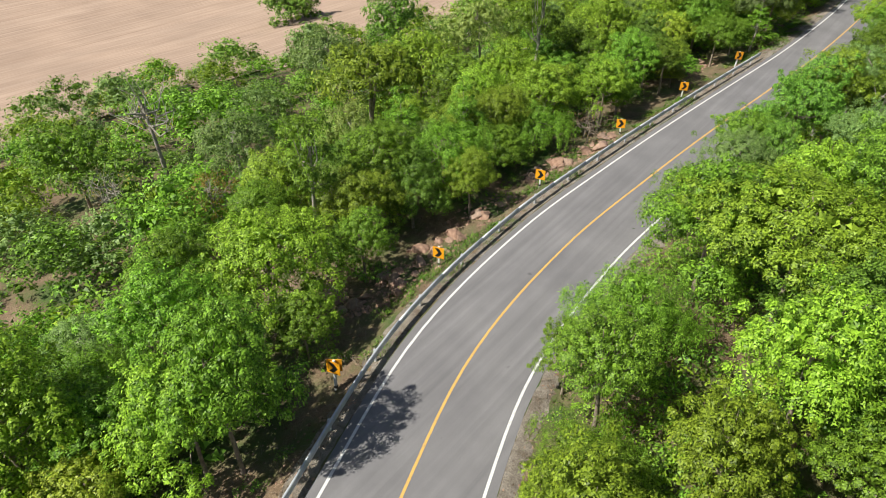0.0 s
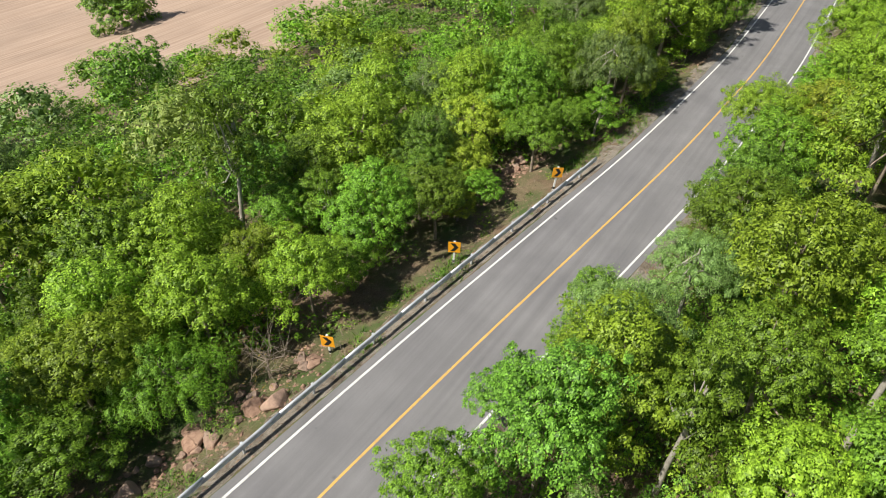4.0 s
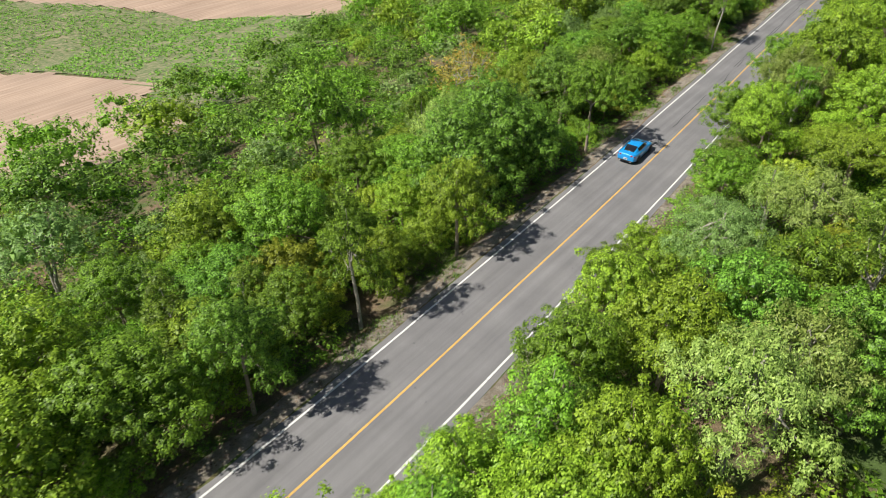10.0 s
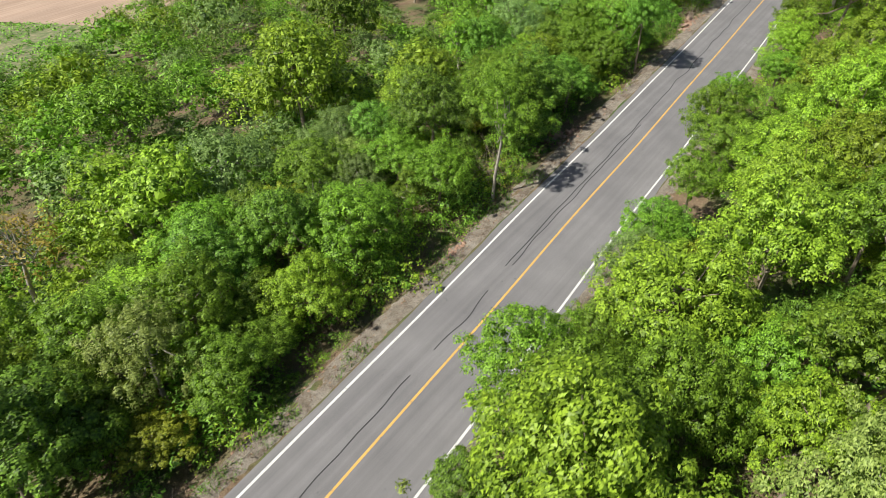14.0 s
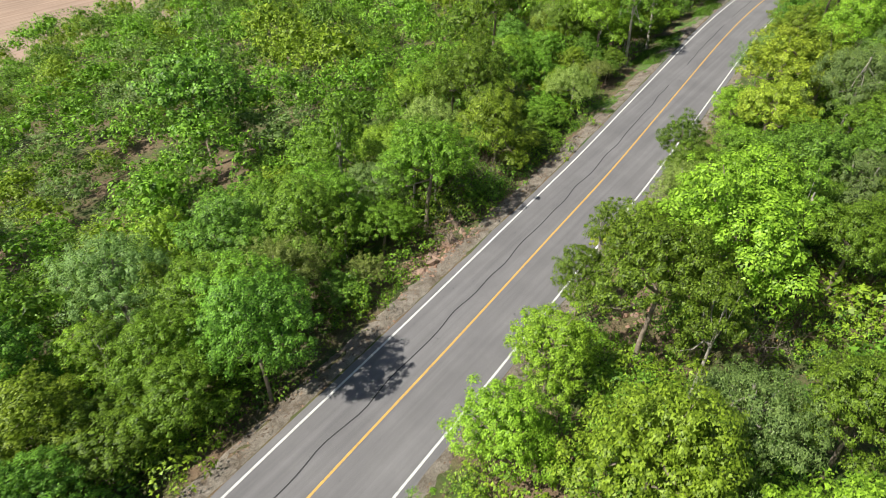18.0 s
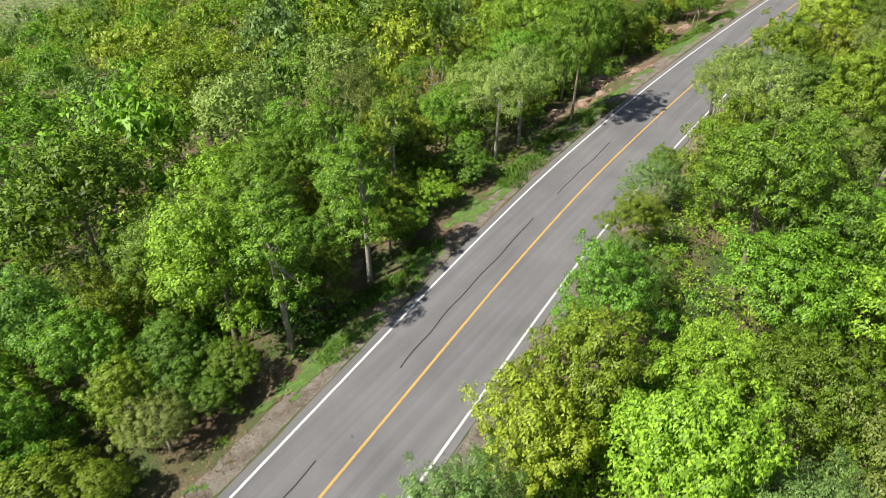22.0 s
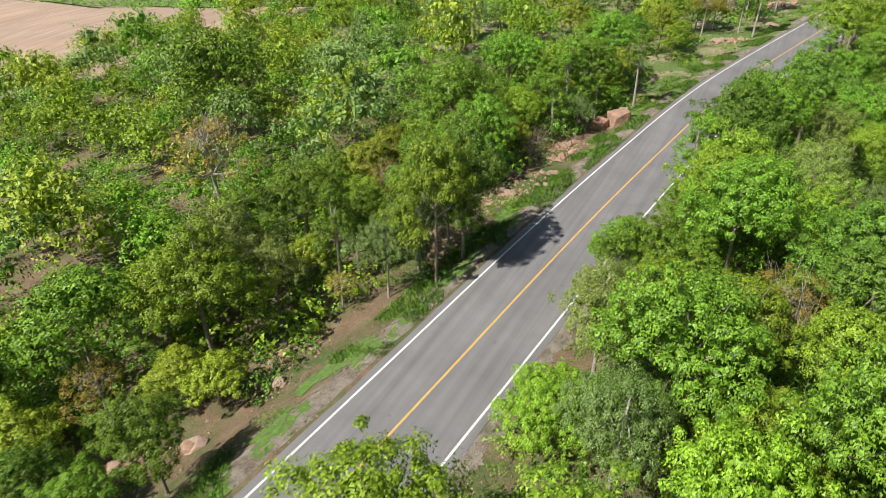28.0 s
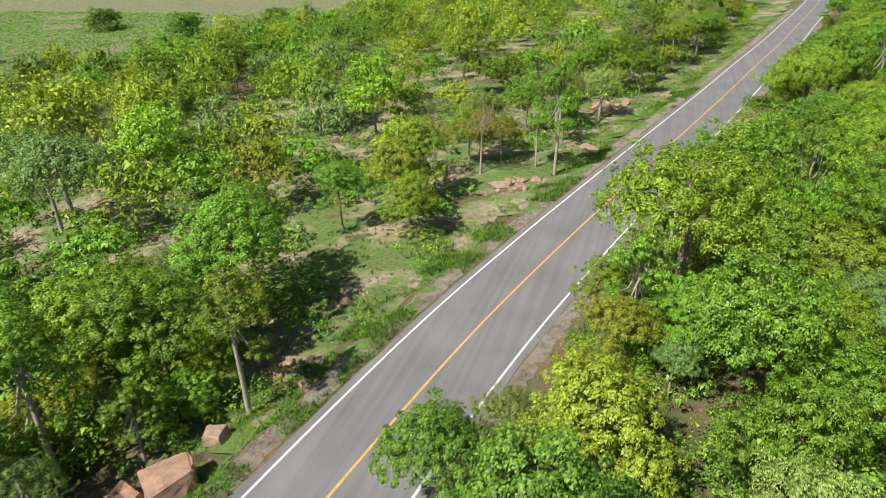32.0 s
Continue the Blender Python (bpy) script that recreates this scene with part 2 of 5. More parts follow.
def leaves_of(name, corners, mat, normals=None):
    """A mesh of loose three-cornered leaves, from an array of shape (n, 3, 3), with a shading normal for each if given."""
    n = len(corners)
    me = bpy.data.meshes.new(name)
    me.vertices.add(n * 3)
    me.vertices.foreach_set("co", np.ascontiguousarray(corners, dtype=np.float32).ravel())
    me.loops.add(n * 3)
    me.loops.foreach_set("vertex_index", np.arange(n * 3, dtype=np.int32))
    me.polygons.add(n)
    me.polygons.foreach_set("loop_start", np.arange(0, n * 3, 3, dtype=np.int32))
    me.polygons.foreach_set("loop_total", np.full(n, 3, dtype=np.int32))
    me.materials.append(mat)
    me.update(calc_edges=True)
    if normals is not None:
        soft = me.attributes.new("custom_normal", "FLOAT_VECTOR", "POINT")
        soft.data.foreach_set("vector", np.repeat(np.asarray(normals, dtype=np.float32), 3, axis=0).ravel())
    return me


def part(name, bm, material, parent=None, label="", smooth=False):
    me = bpy.data.meshes.new(name)
    bm.to_mesh(me)
    bm.free()
    me.materials.append(material)
    if smooth:
        me.shade_smooth()
    ob = new(name, me)
    if parent is not None:
        ob.parent = parent
    return tagged(ob, label)


def box(bm, sx, sy, sz, m=Matrix(), bevel=0.0):
    r = bmesh.ops.create_cube(bm, size=1.0, matrix=m @ Matrix.Diagonal((sx, sy, sz, 1)))
    if bevel:
        es = {e for v in r["verts"] for e in v.link_edges}
        bmesh.ops.bevel(bm, geom=list(es), offset=bevel, segments=2, affect="EDGES", profile=0.5)
    return bm


def tube(points, radii, sides=6):
    """Verts and faces of a tapered tube along a line of points."""
    verts, faces = [], []
    for i, (p, r) in enumerate(zip(points, radii)):
        d = (Vector(points[min(i + 1, len(points) - 1)]) - Vector(points[max(i - 1, 0)])).normalized()
        u = d.orthogonal().normalized()
        w = d.cross(u)
        for k in range(sides):
            a = 2 * math.pi * k / sides
            verts.append(tuple(Vector(p) + (u * math.cos(a) + w * math.sin(a)) * r))
    for i in range(len(points) - 1):
        for k in range(sides):
            a, b = i * sides + k, i * sides + (k + 1) % sides
            faces.append((a, b, b + sides, a + sides))
    return verts, faces


def join(pieces):
    verts, faces = [], []
    for v, f in pieces:
        o = len(verts)
        verts += v
        faces += [tuple(i + o for i in q) for q in f]
    return verts, faces


# ---------------------------------------------------------------- the lie of the land
def road_x(y):
    """The road's centre line."""
    n = len(ROAD_X)
    u = (y - ROAD_Y0) / ROAD_STEP
    if u < 1:
        return ROAD_X[1] + (u - 1) * (ROAD_X[2] - ROAD_X[1])
    if u > n - 3.001:
        return ROAD_X[-2] + (u - (n - 2)) * (ROAD_X[-2] - ROAD_X[-3])
    i = int(u)
    q = u - i
    b = (-.5 * q + q * q - .5 * q ** 3, 1 - 2.5 * q * q + 1.5 * q ** 3, .5 * q + 2 * q * q - 1.5 * q ** 3, -.5 * q * q + .5 * q ** 3)
    return sum(w * ROAD_X[i - 1 + j] for j, w in enumerate(b))


def road_frame(y):
    """Centre, unit way along the road and unit way to its right, at y."""
    dx = (road_x(y + 0.5) - road_x(y - 0.5))
    n = math.hypot(dx, 1)
    return Vector((road_x(y), y, 0)), Vector((dx / n, 1 / n, 0)), Vector((1 / n, -dx / n, 0))


def side(x, y):
    """Distance from the road's centre, positive to its right."""
    dx = road_x(y + 0.5) - road_x(y - 0.5)
    return (x - road_x(y)) / math.hypot(dx, 1)


def step(a, b, v):
    u = min(1.0, max(0.0, (v - a) / (b - a)))
    return u * u * (3 - 2 * u)


def ground(x, y):
    d = side(x, y)
    if d < 0:
        e = max(0.0, -d - 4.6)
        fall = 0.20 - 0.11 * step(300, 430, y)
        z = -fall * e if e < 170 else -fall * 170 - 0.02 * (e - 170)
        z -= 2.6 * math.exp(-((y - 325) / 30) ** 2) * step(1.0, 6.0, e) * (1 - 0.7 * step(15, 40, e))
        z -= 0.5 * step(0.2, 1.6, e)
    else:
        e = max(0.0, d - 4.6)
        rise = 0.18 - 0.10 * step(340, 420, y)
        z = rise * min(e, 30) + 0.05 * max(0.0, min(e - 30, 60))
    rough = (1 - step(60, 80, e)) * 0.35 * step(0.5, 6, e) * noise.noise((x * 0.16, y * 0.16, 1.7)) + (1 - step(60, 80, e)) * 0.12 * step(0.2, 3, e) * noise.noise((x * 0.7, y * 0.7, 4.1))
    return z - 0.06 * step(-0.6, 0.5, abs(d) - 4.0) + rough


def ribbon(name, y0, y1, d0, d1, dy, mat, z, wobble=0.0, seed=0.0, gaps=()):
    """A strip along the road between the side distances d0 and d1."""
    verts, faces = [], []
    n = max(2, int((y1 - y0) / dy))
    for i in range(n + 1):
        y = y0 + (y1 - y0) * i / n
        c, a, r = road_frame(y)
        w = wobble * noise.noise((y * 0.35, seed, 0.0))
        for d in (d0 + w, d1 + w):
            p = c + r * d
            verts.append((p.x, p.y, z))
        if i and not any(g0 < y < g1 for g0, g1 in gaps):
            k = 2 * i
            faces.append((k - 2, k - 1, k + 1, k))
    return mesh_of(name, verts, faces, mat)


def land():
    """One sheet of ground that follows the road and runs to the horizon."""
    ds = [0, 2, 3.4, 4.0, 4.6, 5.2, 6, 7, 8.2, 9.5, 11, 13, 15, 17.5, 20, 23, 26, 30, 35, 40, 47, 55, 65, 75, 88, 105, 130, 150, 165, 174, 178, 186, 205, 240, 300, 450, 900, 2400]
    ds = [-d for d in reversed(ds[1:])] + ds
    ys = [-2200, -900, -400, -180, -90] + [-50 + 2.0 * i for i in range(326)] + [640, 720, 900, 1400, 2800]
    verts, faces = [], []
    for y in ys:
        bend = road_x(min(max(y, -60), 620))
        for d in ds:
            x = bend * max(0.0, 1 - abs(d) / 800) + d
            verts.append((x, y, ground(x, y) - (0.10 if abs(d) < 3.0 else 0.0)))
    w = len(ds)
    for i in range(len(ys) - 1):
        for j in range(w - 1):
            k = i * w + j
            faces.append((k, k + 1, k + w + 1, k + w))
    ob = new("ground", mesh_of("ground", verts, faces, EARTH, True))
    return tagged(ob, "reddish earth strewn with dry leaves under the trees", "ground", kind="structure")


land()
tagged(new("road", ribbon("road", -60, 640, -3.62, 3.62, 1.5, ASPHALT, 0.0, 0.12, 3.0)), "grey worn asphalt two-lane country road", "road", kind="structure")


def verge(y0, y1, way, wide):
    """Gravel along the asphalt's edge on one side: uneven, and running out raggedly into the earth."""
    cuts = 8
    verts, faces = [], []
    n = int((y1 - y0) / 0.4)
    for i in range(n + 1):
        y = y0 + (y1 - y0) * i / n
        c, a, r = road_frame(y)
        far = wide(y) + 0.55 * noise.noise((y * 0.21, way, 0.0)) + 0.35 * noise.noise((y * 0.9, way, 3.0))
        for k in range(cuts + 1):
            u = k / cuts
            p = c + r * way * (3.3 + (far - 3.3) * u)
            rise = -0.05 + 0.02 * u if k < 2 else 0.05 * (1 - u) ** 0.5 - 0.16 * u ** 4
            z = ground(p.x, p.y) + rise + (0.05 * noise.noise((p.x * 1.9, p.y * 1.9, 7.0)) + 0.03 * noise.noise((p.x * 5.0, p.y * 5.0, 2.0)) if k > 1 else 0.0)
            verts.append((p.x, p.y, z))
        if i:
            w = cuts + 1
            for k in range(cuts):
                q = i * w + k
                faces.append((q - w, q - w + 1, q + 1, q) if way > 0 else (q, q + 1, q - w + 1, q - w))
    return tagged(new("verge", mesh_of("verge", verts, faces, VERGE, True)), "sandy gravel verge strewn with litter beside the asphalt", "verge", kind="structure")


verge(-60, 560, -1, lambda y: float(np.interp(y, (0, 70, 96, 110, 250, 275, 330, 400), (5.3, 5.4, 5.2, 5.7, 5.7, 5.6, 6.6, 6.2))))
verge(-60, 560, 1, lambda y: 5.2)
for nm, d, mat, lab in (("edge_line", -3.15, WHITE_PAINT, "white painted edge line on the asphalt"), ("edge_line", 3.15, WHITE_PAINT, "white painted edge line on the asphalt"), ("centre_line", 0.0, YELLOW_PAINT, "solid yellow painted line along the road's middle")):
    tagged(new(nm, ribbon(nm, -60, 640, d - 0.065, d + 0.065, 1.5, mat, 0.005)), lab, "road marking", kind="structure")
tagged(new("sealed_crack", ribbon("sealed_crack", 178, 296, -1.28, -1.20, 0.7, TAR, 0.004, 0.22, 5.0, gaps=((262, 268), (284, 287)))), "long dark sealed crack in the asphalt", "crack", kind="structure")
tagged(new("sealed_crack", ribbon("sealed_crack", 158, 200, -1.0, -0.93, 0.7, TAR, 0.0045, 0.25, 9.0, gaps=((168, 170), (176, 179)))), "dark sealed crack in the asphalt", "crack", kind="structure")


# ---------------------------------------------------------------- plants
def leaf_tris(rng, pos, nrm, length, width):
    """Three-cornered leaves at the given places, facing roughly along nrm, tips hanging."""
    n = len(pos)
    up = rng.normal(size=(n, 3)) * 0.7 + np.array([0, 0, -1.0])
    u = up - nrm * np.sum(up * nrm, axis=1, keepdims=True)
    u /= np.linalg.norm(u, axis=1, keepdims=True) + 1e-9
    v = np.cross(nrm, u)
    s = (0.65 + 0.7 * rng.random((n, 1)))
    a, b = u * length * s, v * width * s * 0.5
    return np.stack([pos - a * 0.35 + b, pos - a * 0.35 - b, pos + a * 0.65], 1)


def crown_leaves(rng, radius, height, lobes, apart, leaves, length, width, flat=0.0, droop=0.0, base=0.0, core=0):
    """A crown: lobes about a middle, and on their outsides separate tufts of leaves with gaps between. Returns the leaves and the lobes' middles."""
    mids, rads = [], []
    for i in range(lobes):
        a = i * 2.39996 + rng.random() * 1.1
        q = math.sqrt((i + 0.4) / lobes) * (0.8 + 0.45 * rng.random())
        h = max(0.0, 1 - q * q) ** 0.5
        z = base + height * (0.22 + 0.56 * h * (0.7 + 0.6 * rng.random()))
        if flat:
            z = base + height * (0.35 + 0.45 * (1 - q) + 0.35 * rng.random() * flat)
        mids.append(np.array([math.cos(a) * q * radius * 0.74, math.sin(a) * q * radius * 0.74, z]))
        rads.append(radius * (0.17 + 0.27 * rng.random() ** 1.3))
    cand, outw = [], []
    squash = np.array([1.15, 1.15, 0.85 - 0.35 * flat])
    for m, r in zip(mids, rads):
        d = rng.normal(size=(int(22 + 160 * r * r / (apart * apart) * 0.25), 3))
        d[:, 2] = np.abs(d[:, 2]) * 1.1 - 0.45
        d /= np.linalg.norm(d, axis=1, keepdims=True)
        cand.append(m + d * squash * r * (0.85 + 0.25 * rng.random((len(d), 1))))
        outw.append(d)
    for i in range(lobes):
        m, r = mids[i], rads[i]
        d = rng.normal(size=(3, 3)) * np.array([1, 1, 0.6]) + m / (np.linalg.norm(m) + 1e-6) * 0.8
        d /= np.linalg.norm(d, axis=1, keepdims=True)
        cand.append(m + d * squash * (r * (1.15 + 0.5 * rng.random((3, 1))) + 0.15))
        outw.append(d)
    cand, outw = np.concatenate(cand), np.concatenate(outw)
    keep = []
    for i in rng.permutation(len(cand)):
        c = cand[i]
        if any(np.sum(((c - m) / squash) ** 2) < (0.72 * r) ** 2 for m, r in zip(mids, rads)):
            continue
        if keep and np.min(np.sum((cand[keep] - c) ** 2, axis=1)) < apart * apart:
            continue
        keep.append(i)
    c, o = cand[keep][:, None, :], outw[keep][:, None, :]
    n = len(keep)
    e = rng.normal(size=(n, leaves, 3)) + o * 0.7 + np.array([0, 0, 0.65])
    e /= np.linalg.norm(e, axis=2, keepdims=True)
    big = apart * (0.38 + 0.75 * rng.random((n, 1, 1)) ** 1.4)
    pos = c + e * big * np.array([1.2, 1.2, 0.72]) * (0.45 + 0.6 * rng.random((n, leaves, 1)))
    pos[..., 2] -= droop * np.abs(rng.normal(size=(n, leaves))) * apart
    nr = e * 0.75 + rng.normal(size=pos.shape) * 0.26 + np.array([-0.04, -0.10, 0.45])
    nr /= np.linalg.norm(nr, axis=2, keepdims=True)
    q = leaf_tris(rng, pos.reshape(-1, 3), nr.reshape(-1, 3), length, width)
    # shading follows the tuft and the crown more than the single leaf
    out = pos - np.array([0, 0, base + 0.35 * height])
    out /= np.linalg.norm(out, axis=2, keepdims=True) + 1e-6
    soft = 1.20 * nr + 0.20 * e + 0.30 * o + 0.15 * out
    soft = (soft / (np.linalg.norm(soft, axis=2, keepdims=True) + 1e-6)).reshape(-1, 3)
    if core:
        # the dense inner foliage of each lobe, which light hardly passes
        for m, r in zip(mids, rads):
            d = rng.normal(size=(core * 3, 3))
            d /= np.linalg.norm(d, axis=1, keepdims=True)
            q = np.concatenate([q, leaf_tris(rng, m + d * squash * r * (0.30 + 0.18 * rng.random((len(d), 1))), d, r * 2.5 / math.sqrt(len(d)), r * 1.9 / math.sqrt(len(d)))])
            soft = np.concatenate([soft, d])
    return q, mids, soft


def trunk_mesh(rng, name, height, mids, girth, mat, sparse=False, stems=1):
    pieces = []
    for s in range(stems):
        lean = rng.normal(size=2) * 0.06 * height * (1.6 if stems > 1 else 1)
        top = Vector((lean[0], lean[1], height))
        line = [Vector((0, 0, -0.4)), Vector((lean[0] * 0.1, lean[1] * 0.2, height * 0.3)), Vector((lean[0] * 0.6, lean[1] * 0.5, height * 0.65)), top]
        pieces.append(tube(line, [girth * 1.25, girth, girth * 0.75, girth * 0.45], 7))
        for k, m in enumerate(mids):
            if k % stems != s:
                continue
            t = 0.45 + 0.5 * rng.random()
            a = line[1].lerp(line[3], t)
            e = Vector(m)
            c = a.lerp(e, 0.5) + Vector((0, 0, -0.12 * height * rng.random())) + Vector(rng.normal(size=3) * 0.12)
            pieces.append(tube([a, c, e], [girth * 0.5, girth * 0.33, girth * 0.12], 5))
            if sparse:
                for j in range(5):
                    q = c.lerp(e, 0.3 + 0.6 * rng.random())
                    w = q + Vector(rng.normal(size=3) * 0.55) + Vector((0, 0, 0.5))
                    pieces.append(tube([q, w], [girth * 0.18, girth * 0.05], 4))
    v, f = join(pieces)
    return mesh_of(name, v, f, mat, True)


# kind: radius, crown height, trunk height, lobes, distance between tufts, leaves a tuft, leaf length, leaf width, flat, droop, leaves' material, bark
KINDS = {
    "round": (3.0, 4.8, 3.6, 13, 0.58, 62, 0.19, 0.125, 0.0, 0.2, "green", BARK),
    "wide": (3.6, 3.6, 5.0, 17, 0.62, 62, 0.21, 0.115, 0.8, 0.3, "lime", BARK),
    "deep": (2.8, 5.0, 3.4, 13, 0.52, 56, 0.17, 0.125, 0.0, 0.2, "deep", BARK),
    "grey": (2.9, 4.4, 4.4, 13, 0.56, 62, 0.17, 0.08, 0.2, 0.4, "grey", BARK_PALE),
    "pale": (2.8, 4.8, 4.8, 12, 0.58, 56, 0.20, 0.10, 0.2, 0.5, "pale", BARK_PALE),
    "lime": (2.8, 4.6, 3.4, 13, 0.60, 60, 0.21, 0.135, 0.0, 0.3, "lime", BARK),
    "gold": (2.4, 4.0, 3.0, 11, 0.52, 54, 0.20, 0.135, 0.1, 0.3, "gold", BARK),
    "rust": (2.4, 3.6, 4.0, 11, 0.62, 30, 0.17, 0.09, 0.3, 0.3, "rust", BARK_PALE),
    "slim": (1.7, 5.8, 4.6, 11, 0.52, 52, 0.19, 0.12, 0.0, 0.2, "green", BARK_PALE),
    "feather": (2.7, 3.8, 2.4, 16, 0.60, 62, 0.32, 0.05, 0.2, 1.1, "green", BARK),
    "bare": (2.3, 3.8, 4.2, 13, 1.2, 6, 0.16, 0.09, 0.0, 0.1, "rust", BARK_PALE),
    "dome": (3.0, 5.2, 0.6, 26, 0.62, 60, 0.21, 0.15, 0.0, 0.2, "deep", BARK),
    "dry": (1.3, 1.3, 0.5, 12, 0.7, 4, 0.14, 0.06, 0.0, 0.1, "rust", BARK),
}
LABELS = {
    "round": ("broadleaf_tree", "mid-green broadleaf tree with a rounded lumpy crown"),
    "wide": ("spreading_tree", "yellow-green tree with a wide layered spreading crown"),
    "deep": ("dark_leaved_tree", "dense dark green broadleaf tree"),
    "grey": ("grey_leaved_tree", "tree with grey-green feathery leaves and pale bark"),
    "pale": ("pale_leaved_tree", "tall tree with pale silvery-green leaves and pale trunk"),
    "lime": ("lime_leaved_tree", "bright lime-green broadleaf tree in full leaf"),
    "gold": ("golden_leaved_tree", "tree with golden yellow-green leaves"),
    "rust": ("browning_tree", "thin tree with browning orange-tinged leaves"),
    "slim": ("slender_tree", "slender upright green tree with a thin pale trunk"),
    "feather": ("bamboo_clump", "feathery light green bamboo clump with drooping leaves"),
    "dome": ("dark_tree", "large dark rounded tree with leaves down to the ground"),
    "dry": ("dry_bush", "low dry bush of brown leafless twigs"),
    "bare": ("bare_tree", "nearly leafless tree with bare grey branches"),
}
LIFT = {"round": 2.6, "wide": 3.0, "deep": 2.4, "grey": 2.6, "pale": 3.0, "lime": 2.6, "gold": 2.2, "rust": 2.4, "slim": 2.6, "feather": 0.6, "bare": 2.4, "dry": 0.0, "dome": 0.0}
PROTO = {}


def tree_proto(kind, k, far):
    """The meshes of a tree; those that stand farther off have fewer, larger leaves."""
    if (kind, k, far) in PROTO:
        return PROTO[kind, k, far]
    R, H, TH, lb, apart, lv, ll, lw, flat, droop, leaf, bark = KINDS[kind]
    if not far:
        apart, lv, ll, lw = apart * 0.88, int(lv * 2.1), ll * 0.60, lw * 0.63
    else:
        apart, lv, ll, lw = apart * 1.0, int(lv * 0.9), ll * 0.98, lw * 1.0
    rng = np.random.default_rng(sum(map(ord, kind)) * 7 + k + 100 * far)
    q, mids, soft = crown_leaves(rng, R, H, lb, apart, lv, ll, lw, flat, droop, TH * 0.40, 0 if kind in ("bare", "dry", "rust") else 18 if far else 56)
    crown = leaves_of("crown", q, LEAF[leaf], soft)
    twiggy = kind in ("bare", "dry", "rust")
    trunk = trunk_mesh(rng, "trunk", TH * 0.55 + H * 0.55, mids, (0.10 + 0.04 * rng.random()) * (0.35 if kind == "dry" else 1), bark, twiggy, 3 if kind in ("feather", "grey", "wide", "pale", "dry") and k % 2 else 1)
    PROTO[kind, k, far] = (crown, trunk)
    return PROTO[kind, k, far]


def plant_tree(kind, x, y, size, k=0, turn=0.0, squat=1.0, sink=0.0, lift=1.0):
    d = side(x, y)
    crown, trunk = tree_proto(kind, k, 0 if -20 < d < 40 else 1)
    nm, lab = LABELS[kind]
    up = LIFT[kind] * (0.7 if d > 0 else 0.25 - 0.17 * step(80, 110, y) + 0.55 * step(245, 275, y) - 0.45 * step(352, 364, y) * (1 - step(385, 395, y))) * lift
    mid = KINDS[kind][2] * 0.4 + KINDS[kind][1] * 0.5
    e = new(nm)
    e.empty_display_size = 0.3
    e.matrix_world = pose(x, y, ground(x, y) - sink, 0, 0, turn) @ Matrix.Diagonal((size, size, size * squat, 1))
    for pn, me in (("trunk", trunk), ("crown", crown)):
        o = new(pn, me)
        o.parent = e
        if pn == "crown":
            o.location.z = up
        else:
            o.scale.z = 1 + up / mid
    return tagged(e, lab, "bush" if kind == "dry" else "tree", "dry bushes" if kind == "dry" else "roadside trees")


# ---------------------------------------------------------------- where the plants and stones stand
RUBBLE = []
RUBBLE += [
    (-18.2, 25.0, 1.5), (-9.0, 26.0, 0.8), (-16.6, 26.3, 2.2), (-8.5, 27.9, 1.0), (-16.8, 28.0, 1.4), (-8.5, 30.0, 0.9), (-9.3, 31.6, 0.9),
    (-8.2, 46.9, 1.1), (-8.2, 48.2, 1.2), (-7.2, 51.7, 1.5), (-13.8, 58.4, 1.3), (-8.8, 75.7, 1.3), (-8.7, 77.1, 0.9), (-7.9, 78.7, 1.4),
    (-5.7, 96.6, 1.0), (13.3, 100.5, 1.1), (-3.7, 177.2, 0.7), (-5.4, 194.3, 0.9), (-5.8, 196.1, 0.8), (-6.3, 223.4, 0.7), (-6.8, 224.6, 0.9),
    (-6.8, 226.4, 1.0), (6.9, 227.0, 0.8), (-6.7, 227.9, 1.2),
]
RUBBLE += [
    (-8.4, 230.1, 0.8), (-13.0, 273.9, 0.5), (-13.8, 302.4, 1.0), (-13.9, 303.8, 1.2), (-11.8, 304.3, 1.0), (-11.9, 306.7, 1.3), (-14.5, 313.0, 0.9),
    (-10.3, 313.5, 0.9), (-15.7, 314.2, 1.7), (-14.4, 314.4, 1.9), (-14.9, 315.8, 1.6), (-14.2, 320.0, 1.0), (-16.1, 325.1, 1.1), (-16.8, 333.9, 1.5),
    (-15.8, 334.8, 1.8), (-14.3, 336.8, 1.9), (-11.6, 342.4, 0.8), (-13.0, 344.9, 1.0), (-12.2, 346.2, 1.4), (-8.8, 356.6, 1.1), (-8.8, 365.8, 1.0),
    (-6.7, 367.8, 0.9), (-8.2, 368.0, 1.1), (-5.6, 370.8, 1.0),
]
RUBBLE += [
    (-5.7, 373.3, 0.7), (-6.2, 377.1, 0.8), (-6.6, 378.4, 1.3), (-7.4, 380.6, 0.6), (-6.0, 380.9, 0.9), (-4.2, 387.2, 0.7), (-2.0, 395.5, 0.4),
    (-4.5, 396.2, 0.8), (-4.1, 397.7, 0.8), (-3.9, 405.0, 0.8), (0.8, 427.0, 2.2), (4.0, 428.6, 0.8), (2.0, 428.6, 2.2), (5.1, 438.9, 2.3),
    (28.1, 456.9, 1.9), (7.4, 458.0, 2.2), (5.4, 458.8, 2.7), (6.6, 459.6, 2.5), (31.7, 466.0, 2.1), (34.4, 485.5, 3.6), (36.2, 488.8, 3.5),
]
